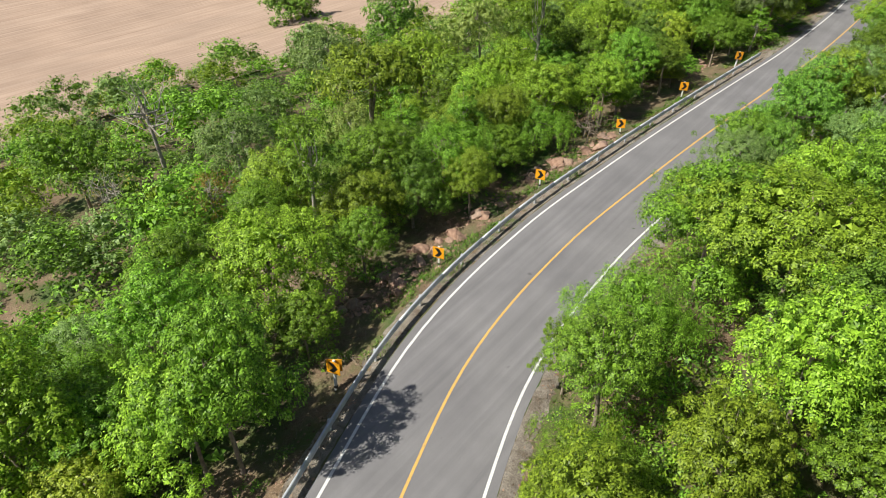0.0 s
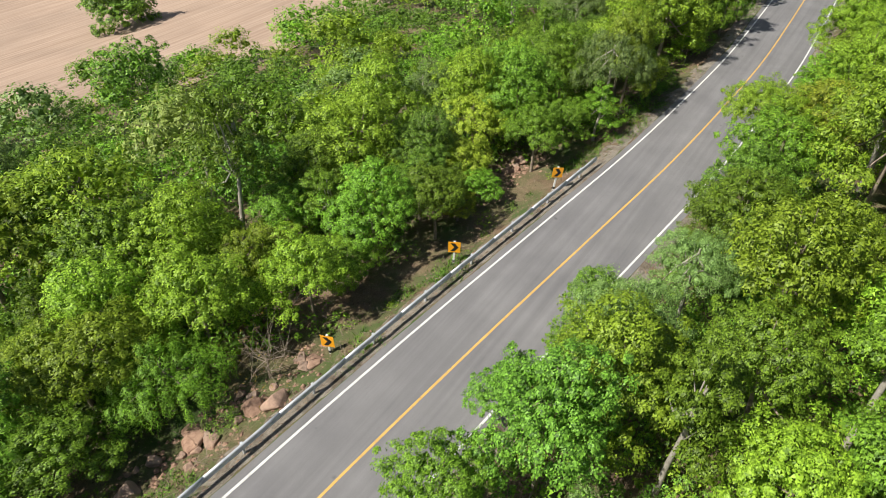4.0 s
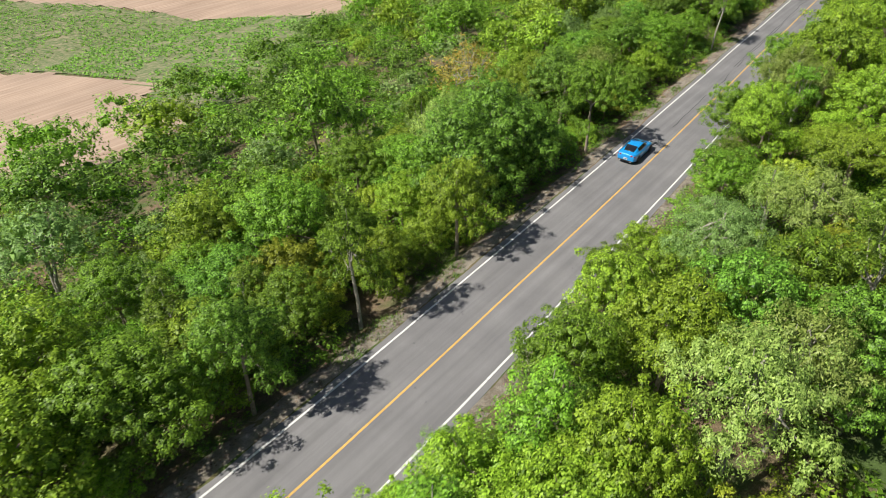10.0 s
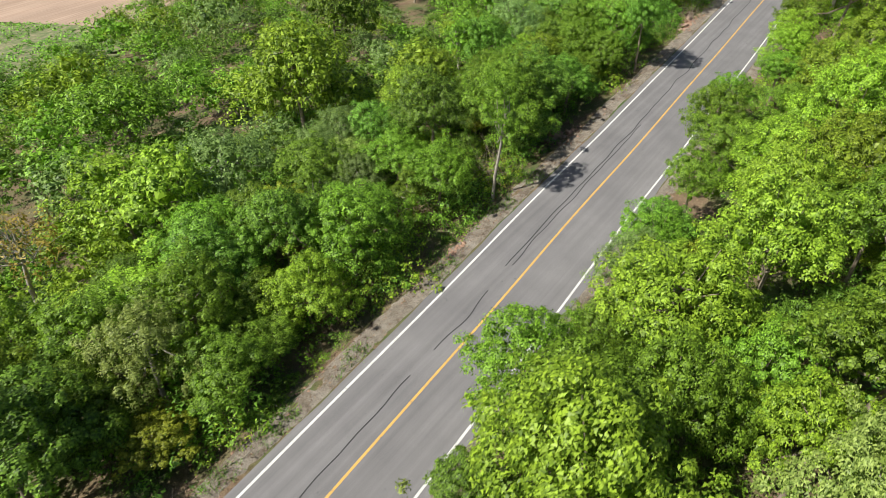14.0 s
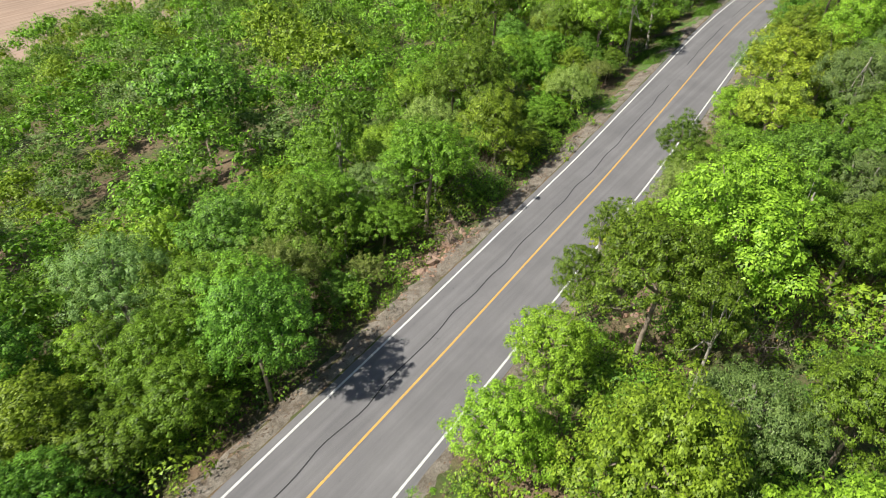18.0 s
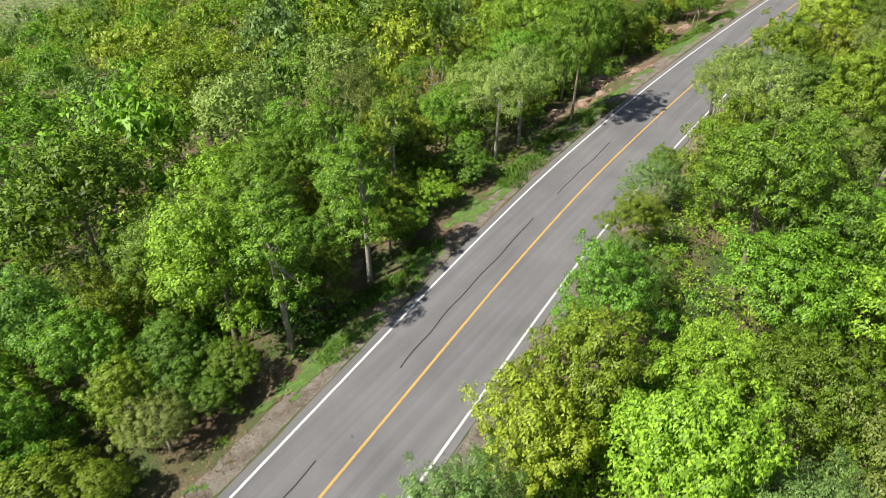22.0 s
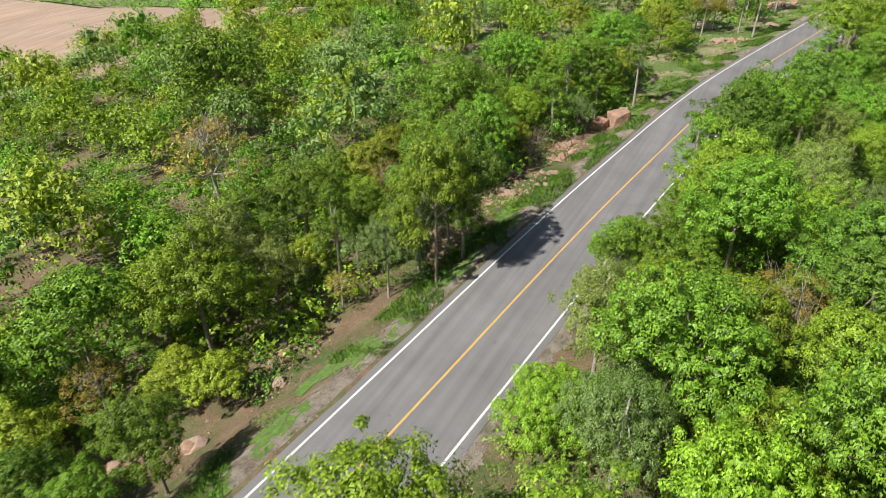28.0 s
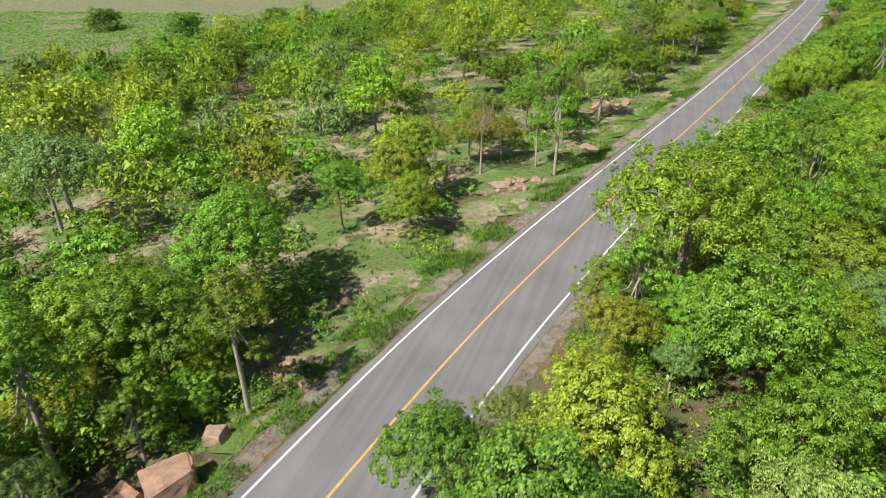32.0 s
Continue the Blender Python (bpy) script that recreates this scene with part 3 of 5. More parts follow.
RUBBLE += [
    (-10.2, 25.2, 1.2), (-9.6, 28.6, 1.3), (-8.9, 33.5, 1.0), (-9.4, 37.0, 1.1), (-8.6, 40.0, 0.8), (-9.0, 44.6, 1.1), (-8.4, 50.0, 0.9), (-7.8, 54.0, 0.8),
    (-17.2, 24.4, 1.9), (-19.5, 26.2, 1.6), (-9.0, 359.0, 1.2), (-10.6, 362.0, 1.3), (-8.6, 369.5, 1.2), (-8.2, 372.4, 1.2),
]
TREES = []
TREES += [  # the road's left, -60 to 35 m
    ("feather", -13.4, 11.9, 1.04), ("lime", -6.3, 13.0, 0.90), ("round", -12.1, 15.7, 0.94), ("round", -8.1, 20.6, 0.57),
    ("bare", -33.5, 23.5, 0.97), ("round", -42.9, 25.3, 1.20), ("round", -18.3, 26.6, 0.81), ("rust", -24.9, 27.1, 0.98),
    ("round", -10.6, 27.5, 0.62), ("slim", -16.5, 28.9, 1.18), ("bare", -40.5, 31.9, 1.56), ("grey", -30.4, 33.0, 1.09),
]
TREES += [  # the road's right, -60 to 35 m
    ("feather", 7.8, 20.5, 0.82), ("lime", 11.4, 21.8, 0.75), ("round", 3.9, 25.6, 0.48), ("lime", 12.7, 26.2, 0.90), ("feather", 5.5, 28.8, 1.01),
    ("wide", 10.4, 33.7, 1.08),
]
TREES += [  # the road's left, 35 to 60 m
    ("lime", -9.9, 37.3, 0.62), ("feather", -13.5, 39.1, 1.30), ("feather", -11.4, 48.2, 0.99), ("wide", -29.7, 48.2, 1.31),
    ("lime", -12.7, 51.9, 0.98), ("grey", -39.9, 52.8, 1.41), ("wide", -28.4, 54.0, 1.28), ("lime", -18.7, 55.4, 1.08), ("lime", -9.6, 56.6, 0.82),
    ("lime", -14.4, 57.0, 0.76), ("slim", -18.5, 59.4, 1.40),
]
TREES += [  # the road's right, 35 to 60 m
    ("grey", 5.9, 39.5, 0.77), ("feather", 3.1, 41.7, 0.95), ("lime", 9.8, 42.6, 0.89), ("grey", 5.1, 44.5, 0.84), ("grey", 11.2, 48.7, 0.92),
    ("round", 4.0, 49.5, 0.67), ("deep", 4.0, 55.2, 0.63), ("lime", 7.6, 56.4, 0.99), ("round", 12.3, 59.5, 0.80), ("round", 4.4, 59.7, 0.40),
]
TREES += [  # the road's left, 60 to 85 m
    ("round", -10.3, 63.0, 0.89), ("pale", -27.5, 63.7, 1.40), ("round", -8.2, 66.6, 0.75), ("lime", -16.2, 68.3, 1.28), ("round", -23.6, 68.3, 1.14),
    ("deep", -46.3, 70.1, 1.48), ("lime", -17.4, 72.9, 1.21), ("round", -7.0, 77.6, 0.74), ("lime", -14.1, 79.9, 1.14), ("round", -6.3, 81.5, 0.61),
    ("lime", -15.1, 83.7, 0.93),
]
TREES += [  # the road's right, 60 to 85 m
    ("deep", 4.7, 62.1, 0.69), ("lime", 11.8, 63.7, 1.07), ("grey", 7.9, 64.6, 0.80), ("round", 8.7, 70.0, 0.87), ("pale", 16.7, 74.4, 0.94),
    ("lime", 14.0, 77.5, 1.24), ("round", 8.4, 77.6, 0.89), ("wide", 6.9, 84.9, 0.79),
]
TREES += [  # the road's left, 85 to 110 m
    ("round", -10.1, 85.4, 0.93), ("grey", -5.4, 87.0, 1.10), ("round", -10.4, 89.1, 1.04), ("lime", -6.7, 92.6, 1.24), ("lime", -5.6, 100.2, 1.36),
    ("grey", -14.7, 100.6, 1.28), ("lime", -10.2, 103.6, 1.33), ("round", -4.9, 106.0, 1.16),
]
TREES += [  # the road's right, 85 to 110 m
    ("lime", 19.8, 87.9, 0.89), ("grey", 16.8, 91.5, 0.88), ("lime", 13.2, 101.5, 1.03), ("lime", 8.6, 104.9, 0.84), ("grey", 18.5, 105.5, 1.08),
]
TREES += [  # the road's left, 110 to 135 m
    ("grey", -27.1, 110.2, 1.32), ("deep", -36.9, 114.7, 1.41), ("round", -5.1, 115.6, 0.82), ("round", -12.4, 121.8, 1.09),
    ("round", -17.7, 122.0, 1.15), ("lime", -5.1, 122.8, 0.81), ("deep", -6.9, 134.4, 1.41),
]
TREES += [  # the road's right, 110 to 135 m
    ("lime", 11.6, 111.1, 0.91), ("pale", 18.4, 118.5, 1.04), ("round", 11.0, 119.2, 0.84), ("lime", 14.2, 122.9, 0.93), ("pale", 19.5, 123.0, 0.99),
    ("lime", 10.5, 124.7, 0.84), ("round", 9.0, 127.9, 0.67), ("grey", 13.2, 131.2, 0.96), ("gold", 18.6, 134.0, 0.87),
]
TREES += [  # the road's left, 135 to 160 m
    ("round", -28.8, 138.1, 1.37), ("deep", -7.1, 139.5, 1.44), ("round", -10.8, 143.0, 0.91), ("deep", -5.9, 143.8, 0.92),
    ("deep", -8.9, 152.8, 1.30), ("rust", -20.2, 153.1, 1.51),
]
TREES += [  # the road's right, 135 to 160 m
    ("pale", 16.6, 137.0, 0.94), ("round", 10.7, 139.0, 0.81), ("round", 9.5, 144.1, 0.66), ("round", 7.9, 152.2, 0.91), ("lime", 15.5, 156.8, 1.02),
    ("round", 6.5, 157.8, 0.57),
]
TREES += [  # the road's left, 160 to 190 m
    ("rust", -26.2, 160.6, 1.40), ("round", -6.2, 161.8, 0.71), ("lime", -6.9, 167.8, 0.78), ("lime", -25.6, 168.1, 1.28),
    ("lime", -21.3, 169.1, 1.25), ("round", -8.2, 172.9, 1.08), ("grey", -21.7, 174.3, 1.23), ("round", -39.9, 176.8, 1.55),
    ("round", -7.6, 180.8, 0.83), ("round", -12.1, 181.7, 0.82), ("lime", -28.6, 187.9, 1.53),
]
TREES += [  # the road's right, 160 to 190 m
    ("lime", 11.5, 161.9, 1.21), ("lime", 15.9, 162.4, 0.94), ("round", 6.6, 167.9, 0.89), ("round", 9.3, 168.9, 0.65), ("lime", 10.5, 173.5, 1.12),
    ("lime", 13.0, 178.1, 1.08), ("lime", 12.6, 184.3, 0.93), ("round", 7.1, 187.0, 0.63), ("lime", 11.0, 188.4, 0.96),
]
TREES += [  # the road's left, 190 to 220 m
    ("round", -8.6, 190.1, 1.23), ("gold", -13.1, 193.7, 0.66), ("deep", -8.3, 194.4, 1.12), ("lime", -20.1, 195.5, 1.09),
    ("deep", -7.8, 199.9, 0.85), ("lime", -12.4, 202.2, 0.92), ("round", -40.7, 205.2, 1.53), ("round", -8.1, 207.0, 0.80),
    ("grey", -19.3, 210.5, 1.09), ("round", -9.1, 212.4, 1.10), ("pale", -10.7, 216.0, 0.91), ("grey", -20.5, 219.5, 0.84),
]
TREES += [  # the road's right, 190 to 220 m
    ("round", 5.5, 194.9, 0.79), ("lime", 13.1, 195.7, 1.04), ("round", 9.6, 200.1, 0.70), ("lime", 12.1, 202.4, 0.76), ("round", 4.8, 202.8, 0.62),
    ("round", 7.1, 206.6, 0.63), ("wide", 13.9, 208.1, 0.74), ("lime", 12.3, 213.5, 1.04), ("lime", 5.6, 218.6, 0.76),
]
TREES += [  # the road's left, 220 to 250 m
    ("round", -13.3, 220.3, 1.11), ("round", -9.9, 228.9, 1.14), ("round", -21.4, 230.0, 1.00), ("deep", -39.3, 231.0, 1.76),
    ("wide", -15.8, 233.4, 0.98), ("grey", -52.6, 235.1, 1.48), ("lime", -9.9, 238.0, 1.07), ("round", -15.8, 243.3, 1.30),
    ("round", -20.1, 246.0, 1.11), ("rust", -14.7, 248.7, 0.85),
]
TREES += [  # the road's right, 220 to 250 m
    ("round", 3.9, 225.3, 0.53), ("lime", 10.5, 226.5, 1.34), ("slim", 4.1, 227.5, 0.68), ("gold", 3.7, 230.4, 0.53), ("lime", 9.7, 232.0, 1.11),
    ("deep", 3.2, 242.6, 0.66), ("gold", 7.8, 246.5, 1.11),
]
TREES += [  # the road's left, 250 to 280 m
    ("pale", -9.8, 251.2, 0.75), ("lime", -13.6, 258.6, 0.64), ("round", -27.4, 264.9, 1.33), ("slim", -10.8, 266.3, 1.19),
    ("pale", -20.2, 266.8, 0.89), ("pale", -22.3, 268.9, 0.80), ("round", -11.5, 269.8, 0.54), ("round", -19.1, 271.9, 0.90),
    ("slim", -11.1, 273.1, 1.11), ("pale", -27.7, 278.2, 1.23),
]
TREES += [  # the road's right, 250 to 280 m
    ("gold", 6.7, 253.9, 1.35), ("grey", 3.9, 259.9, 0.83), ("pale", 7.9, 261.7, 0.67), ("lime", 9.7, 265.0, 0.98), ("lime", 4.8, 268.4, 0.86),
    ("lime", 8.9, 271.2, 0.75),
]
TREES += [  # the road's left, 280 to 310 m
    ("wide", -36.5, 281.2, 1.34), ("pale", -21.5, 283.2, 1.16), ("gold", -17.6, 283.4, 1.23), ("pale", -27.5, 288.5, 1.22),
    ("pale", -12.7, 290.2, 1.03), ("rust", -20.8, 293.1, 1.12), ("pale", -13.0, 294.5, 1.01), ("round", -34.7, 307.9, 1.44),
]
TREES += [  # the road's right, 280 to 310 m
    ("round", 7.7, 281.0, 1.06), ("lime", 1.5, 282.3, 0.56), ("grey", 0.7, 286.7, 0.65), ("lime", 4.5, 287.5, 0.98), ("round", 0.4, 290.2, 0.43),
    ("pale", 5.1, 291.1, 1.01), ("pale", 0.5, 300.1, 0.86), ("deep", 7.0, 301.4, 0.90), ("pale", 0.6, 304.0, 0.85), ("lime", 3.2, 305.7, 0.96),
    ("pale", 10.1, 309.1, 0.92),
]
TREES += [  # the road's left, 310 to 340 m
    ("wide", -21.1, 312.7, 1.51), ("round", -15.9, 324.2, 0.83), ("lime", -26.1, 328.8, 1.46), ("round", -10.3, 330.2, 0.57),
    ("round", -10.7, 334.0, 0.68), ("round", -23.3, 338.8, 1.09),
]
TREES += [  # the road's right, 310 to 340 m
    ("gold", 4.0, 318.7, 1.14), ("wide", 4.5, 330.4, 1.09), ("lime", 9.0, 332.8, 1.11),
]
TREES += [  # the road's left, 340 to 365 m
    ("lime", -17.6, 343.5, 1.15), ("grey", -9.2, 351.8, 0.78), ("grey", -8.8, 355.2, 0.79), ("rust", -27.9, 355.5, 1.57), ("grey", -8.5, 359.1, 0.82),
    ("gold", -19.1, 364.8, 1.10),
]
TREES += [  # the road's right, 340 to 365 m
    ("round", 10.0, 345.2, 1.08), ("lime", 8.3, 350.5, 0.79), ("round", 6.4, 354.2, 0.74), ("round", 4.4, 357.9, 0.60), ("round", 10.5, 358.7, 1.06),
    ("lime", 9.2, 362.6, 0.92),
]
TREES += [  # the road's left, 365 to 390 m
    ("gold", -19.2, 368.1, 1.02), ("bare", -19.1, 372.0, 0.67), ("round", -44.4, 372.7, 1.90), ("round", -15.9, 374.0, 1.47),
    ("grey", -6.9, 383.7, 0.66), ("round", -16.5, 388.7, 1.12), ("gold", -10.9, 389.5, 0.68),
]
TREES += [  # the road's right, 365 to 390 m
    ("pale", 13.9, 366.6, 0.79), ("pale", 13.9, 369.7, 0.66), ("deep", 8.6, 370.1, 1.16), ("round", 10.2, 374.0, 1.01), ("round", 10.4, 377.5, 0.81),
    ("round", 16.8, 379.6, 0.89), ("deep", 13.0, 384.2, 1.14), ("deep", 8.3, 389.0, 0.77),
]
TREES += [  # the road's left, 390 to 420 m
    ("slim", -3.4, 392.9, 0.92), ("round", -8.6, 399.8, 1.04), ("round", -10.9, 404.3, 0.95), ("grey", -30.2, 407.6, 1.31),
    ("grey", -36.5, 410.9, 1.32), ("deep", -9.6, 414.8, 0.82), ("lime", -29.2, 415.1, 1.14), ("gold", -18.7, 417.5, 1.09),
    ("gold", -6.4, 418.6, 0.99), ("lime", -31.6, 419.9, 1.15),
]
TREES += [  # the road's right, 390 to 420 m
    ("gold", 12.6, 395.4, 0.77), ("round", 18.9, 397.1, 1.00), ("grey", 16.2, 399.7, 0.41), ("gold", 13.3, 400.9, 0.76), ("wide", 16.1, 407.5, 1.26),
]
TREES += [  # the road's left, 420 to 460 m
    ("grey", -45.5, 420.5, 1.19), ("lime", -5.8, 422.6, 0.89), ("lime", -37.5, 424.5, 1.03), ("rust", -6.2, 427.5, 0.93), ("slim", 4.6, 430.9, 1.02),
    ("lime", -18.0, 439.4, 1.31), ("deep", 3.5, 441.1, 0.69), ("deep", -14.6, 442.4, 0.74), ("lime", -27.5, 442.7, 1.09),
    ("round", -85.1, 451.5, 1.25), ("round", -61.2, 453.3, 1.21),
]
TREES += [  # the road's left, 460 to 800 m
    ("round", -53.7, 461.6, 1.23), ("round", -8.1, 461.8, 0.91), ("lime", -15.6, 464.6, 1.14), ("rust", -5.4, 472.1, 0.84),
]
DRY = [
    (-8.5, 52.1, 1.50), (15.5, 94.7, 1.50), (15.2, 119.2, 1.10), (-7.1, 186.5, 1.50), (-6.7, 186.2, 1.50), (-9.9, 233.5, 1.50), (-9.3, 235.1, 1.50), (13.8, 225.7, 1.47), (-6.4, 226.9, 1.20), (-10.6, 235.6, 1.30), (-10.3, 264.1, 0.93), (-8.7, 375.7, 1.50), (-9.4, 377.6, 1.50), (-9.2, 378.8, 1.49),
]
TREES += [("dry", x, y, size) for x, y, size in DRY]

TAKEN = {}


def free(x, y, r, k=0.36):
    """Whether no tree stands within r of (x, y)."""
    i, j = int(x // 6), int(y // 6)
    for a in range(i - 1, i + 2):
        for b in range(j - 1, j + 2):
            for px, py, pr in TAKEN.get((a, b), ()):
                if (px - x) ** 2 + (py - y) ** 2 < (r + pr) ** 2 * k:
                    return False
    return True


def take(x, y, r):
    TAKEN.setdefault((int(x // 6), int(y // 6)), []).append((x, y, r))


rnd = random.Random(7)


def field_edge(y):
    """How far to the road's left the woods reach before the fields begin."""
    return float(np.interp(y, (-60, 65, 100, 130, 147, 174, 227, 252, 345, 372, 390, 435, 470, 490, 640), (82, 82, 62, 62, 72, 82, 108, 144, 148, 116, 103, 106, 124, 124, 150))) + 3 * noise.noise((y * 0.06, 0.3, 0))


def open_glade(x, y, d):
    """The thinly wooded grassland at the northern end."""
    return d < -6 and y > 392 + 0.25 * (-d) and noise.noise((x * 0.05, y * 0.05, 8.0)) > -0.42


def rocky(x, y, more=0.9):
    """Whether stones lie about (x, y)."""
    return any((x - a) ** 2 + (y - b) ** 2 < (q + more) ** 2 for a, b, q in RUBBLE)



MIXED = ["round"] * 9 + ["lime"] * 5 + ["deep"] * 4 + ["wide"] * 2 + ["grey"] * 2 + ["pale"] * 2 + ["slim"] * 2 + ["gold"]
WARM = ["round"] * 7 + ["lime"] * 6 + ["gold"] * 4 + ["deep"] * 2 + ["wide"] * 4 + ["grey"] * 2 + ["pale"] * 3 + ["slim"] * 2 + ["rust"]
EDGE_TREES = [(-5.2, 14.1), (-4.8, 89.3), (-2.7, 110.7), (-3.2, 119.3), (-3.7, 148.8), (-3.1, 128.9), (-5.9, 210.6), (-5.2, 184.0), (-10.0, 297.8), (-6.4, 353.4), (-6.1, 356.7)]
for n, (x, y) in enumerate(EDGE_TREES):
    take(x, y, 2.6)
    plant_tree(("round", "lime", "deep", "slim")[n % 4], x, y, 0.92, n % 3, 77.0 * n, 1.4)
count = 0
for k, x, y, size in TREES:
    take(x, y, KINDS[k][0] * size)
    plant_tree(k, x, y, size, rnd.randrange(3), rnd.uniform(0, 360), rnd.uniform(0.95, 1.15))
    count += 1
spots = []
for i in range(7000):
    s = rnd.choice((-1, -1, 1))
    spots.append((s * (6.0 + (rnd.random() ** 1.2) * (20 if s < 0 else 34)), rnd.uniform(-35, 540)))
spots.sort(key=lambda q: abs(q[0]))
for d, y in spots:
    c, a, r = road_frame(y)
    p = c + r * d
    k = rnd.choice(MIXED if y < 290 else WARM)
    R = KINDS[k][0]
    size = rnd.uniform(0.72, 1.12)
    edge = float(np.interp(y, (78, 84, 110, 125, 262, 292, 302, 366, 380), (7.2, 5.0, 5.0, 6.2, 6.4, 6.8, 10.5, 9.5, 8.5))) if d < 0 else 4.6
    if abs(d) - R * size < edge:
        size = max(0.42, (abs(d) - edge) / R)
        if size < 0.45:
            continue
    if count >= 980:
        break
    if not free(p.x, p.y, R * size) or rocky(p.x, p.y, R * size * 0.7):
        continue
    if open_glade(p.x, p.y, d) and rnd.random() < 0.86:
        continue
    if d > 0 and y > 440 and d < 12 and rnd.random() < 0.7:
        continue
    take(p.x, p.y, R * size)
    plant_tree(k, p.x, p.y, size, rnd.randrange(3), rnd.uniform(0, 360), rnd.uniform(0.9, 1.2) * (0.72 if -10.5 < d < 0 and (y < 290 or 352 < y < 392) else 1.0), 0.0, rnd.uniform(0.25, 1.15))
    count += 1


def woods():
    """The farther woods: many crowns in one mesh a tint."""
    rng = np.random.default_rng(5)
    packs = {k: [] for k in ("green", "lime", "deep", "grey", "gold")}
    protos = {k: [crown_leaves(rng, 3.0, 5.2, 15, 0.72, 17, 0.235, 0.16, f, 0.3, 1.8, 12)[::2] for f in (0.0, 0.15, 0.4, 0.8)] for k in packs}
    n = 0
    for i in range(15000):
        y = rnd.uniform(10, 620)
        d = -rnd.uniform(14, 185) if rnd.random() < 0.9 else rnd.uniform(37, 55)
        if d < 0 and -d > field_edge(y):
            continue
        x = road_x(y) + d
        size = rnd.choice((0.6, 0.75, 0.85, 0.95, 1.05, 1.2, 1.45)) * rnd.uniform(0.9, 1.1)
        if not free(x, y, 3.0 * size) or (open_glade(x, y, d) and -d < 70 and rnd.random() < 0.86):
            continue
        take(x, y, 3.0 * size)
        k = rnd.choice(("green", "green", "green", "green", "lime", "lime", "deep", "deep", "deep", "grey") if y < 290 else ("green", "green", "lime", "lime", "gold", "gold", "deep", "grey"))
        a = rnd.uniform(0, 6.28)
        m = np.array([[math.cos(a), -math.sin(a), 0], [math.sin(a), math.cos(a), 0], [0, 0, rnd.uniform(0.8, 1.2) * (0.8 + 0.35 * step(225, 270, y))]]) * size
        q, soft = rnd.choice(protos[k])
        packs[k].append((q @ m.T + np.array([x, y, ground(x, y) - 0.6]), soft @ m.T / size))
        n += 1
    for k, v in packs.items():
        tagged(new("woodland", leaves_of("woodland", np.concatenate([c for c, _ in v]), LEAF[k], np.concatenate([c for _, c in v]))), "dense green woodland crowns sloping down to the fields", "woodland", kind="stuff")
    return n


print("trees", count, "woods", woods())


def undergrowth():
    """Low bushes and creepers that fill the gaps between the trunks."""
    rng = np.random.default_rng(11)
    packs = {"green": [], "deep": [], "lime": []}
    protos = {k: [crown_leaves(rng, 1.1, 1.3, 5, 0.45, 13, 0.19, 0.13, 0.3, 0.2, 0.0)[::2] for _ in range(4)] for k in packs}
    fine = {k: [crown_leaves(rng, 1.1, 1.3, 6, 0.42, 30, 0.10, 0.062, 0.3, 0.2, 0.0)[::2] for _ in range(5)] for k in packs}
    for i in range(6600):
        y = rnd.uniform(-30, 540)
        s = rnd.choice((-1, 1))
        d = s * (5.5 + (rnd.random() ** 1.6) * 30)
        c, a, r = road_frame(y)
        p = c + r * d
        if d < -7 and y > 395 and rnd.random() < 0.7:
            continue
        if -11 < d < 0 and (y < 80 or 262 < y < 385) and rnd.random() < 0.72:
            continue
        if noise.noise((p.x * 0.13, p.y * 0.13, 3.0)) < (-0.5 if d > 6 or d < -12 else -0.2) or (rocky(p.x, p.y) and rnd.random() < 0.8):
            continue
        leafy = d < 0 and 82 < y < 258
        size = rnd.uniform(0.6, 1.3) * (0.5 if abs(d) < 6.4 else (1.6 if leafy else 1.5 if d > 0 else 0.9) if abs(d) < 8.5 else 1.6)
        a = rnd.uniform(0, 6.28)
        m = np.array([[math.cos(a), -math.sin(a), 0], [math.sin(a), math.cos(a), 0], [0, 0, 1]]) * size
        k = rnd.choice(("green", "green", "deep", "lime"))
        q, soft = rnd.choice((fine if -11 < d < 18 else protos)[k])
        packs[k].append((q @ m.T + np.array([p.x, p.y, ground(p.x, p.y) - 0.15]), soft @ m.T / size))
    for k, v in packs.items():
        tagged(new("undergrowth", leaves_of("undergrowth", np.concatenate([c for c, _ in v]), LEAF[k], np.concatenate([c for _, c in v]))), "low green bushes and creepers under the trees", "undergrowth", kind="stuff")


undergrowth()


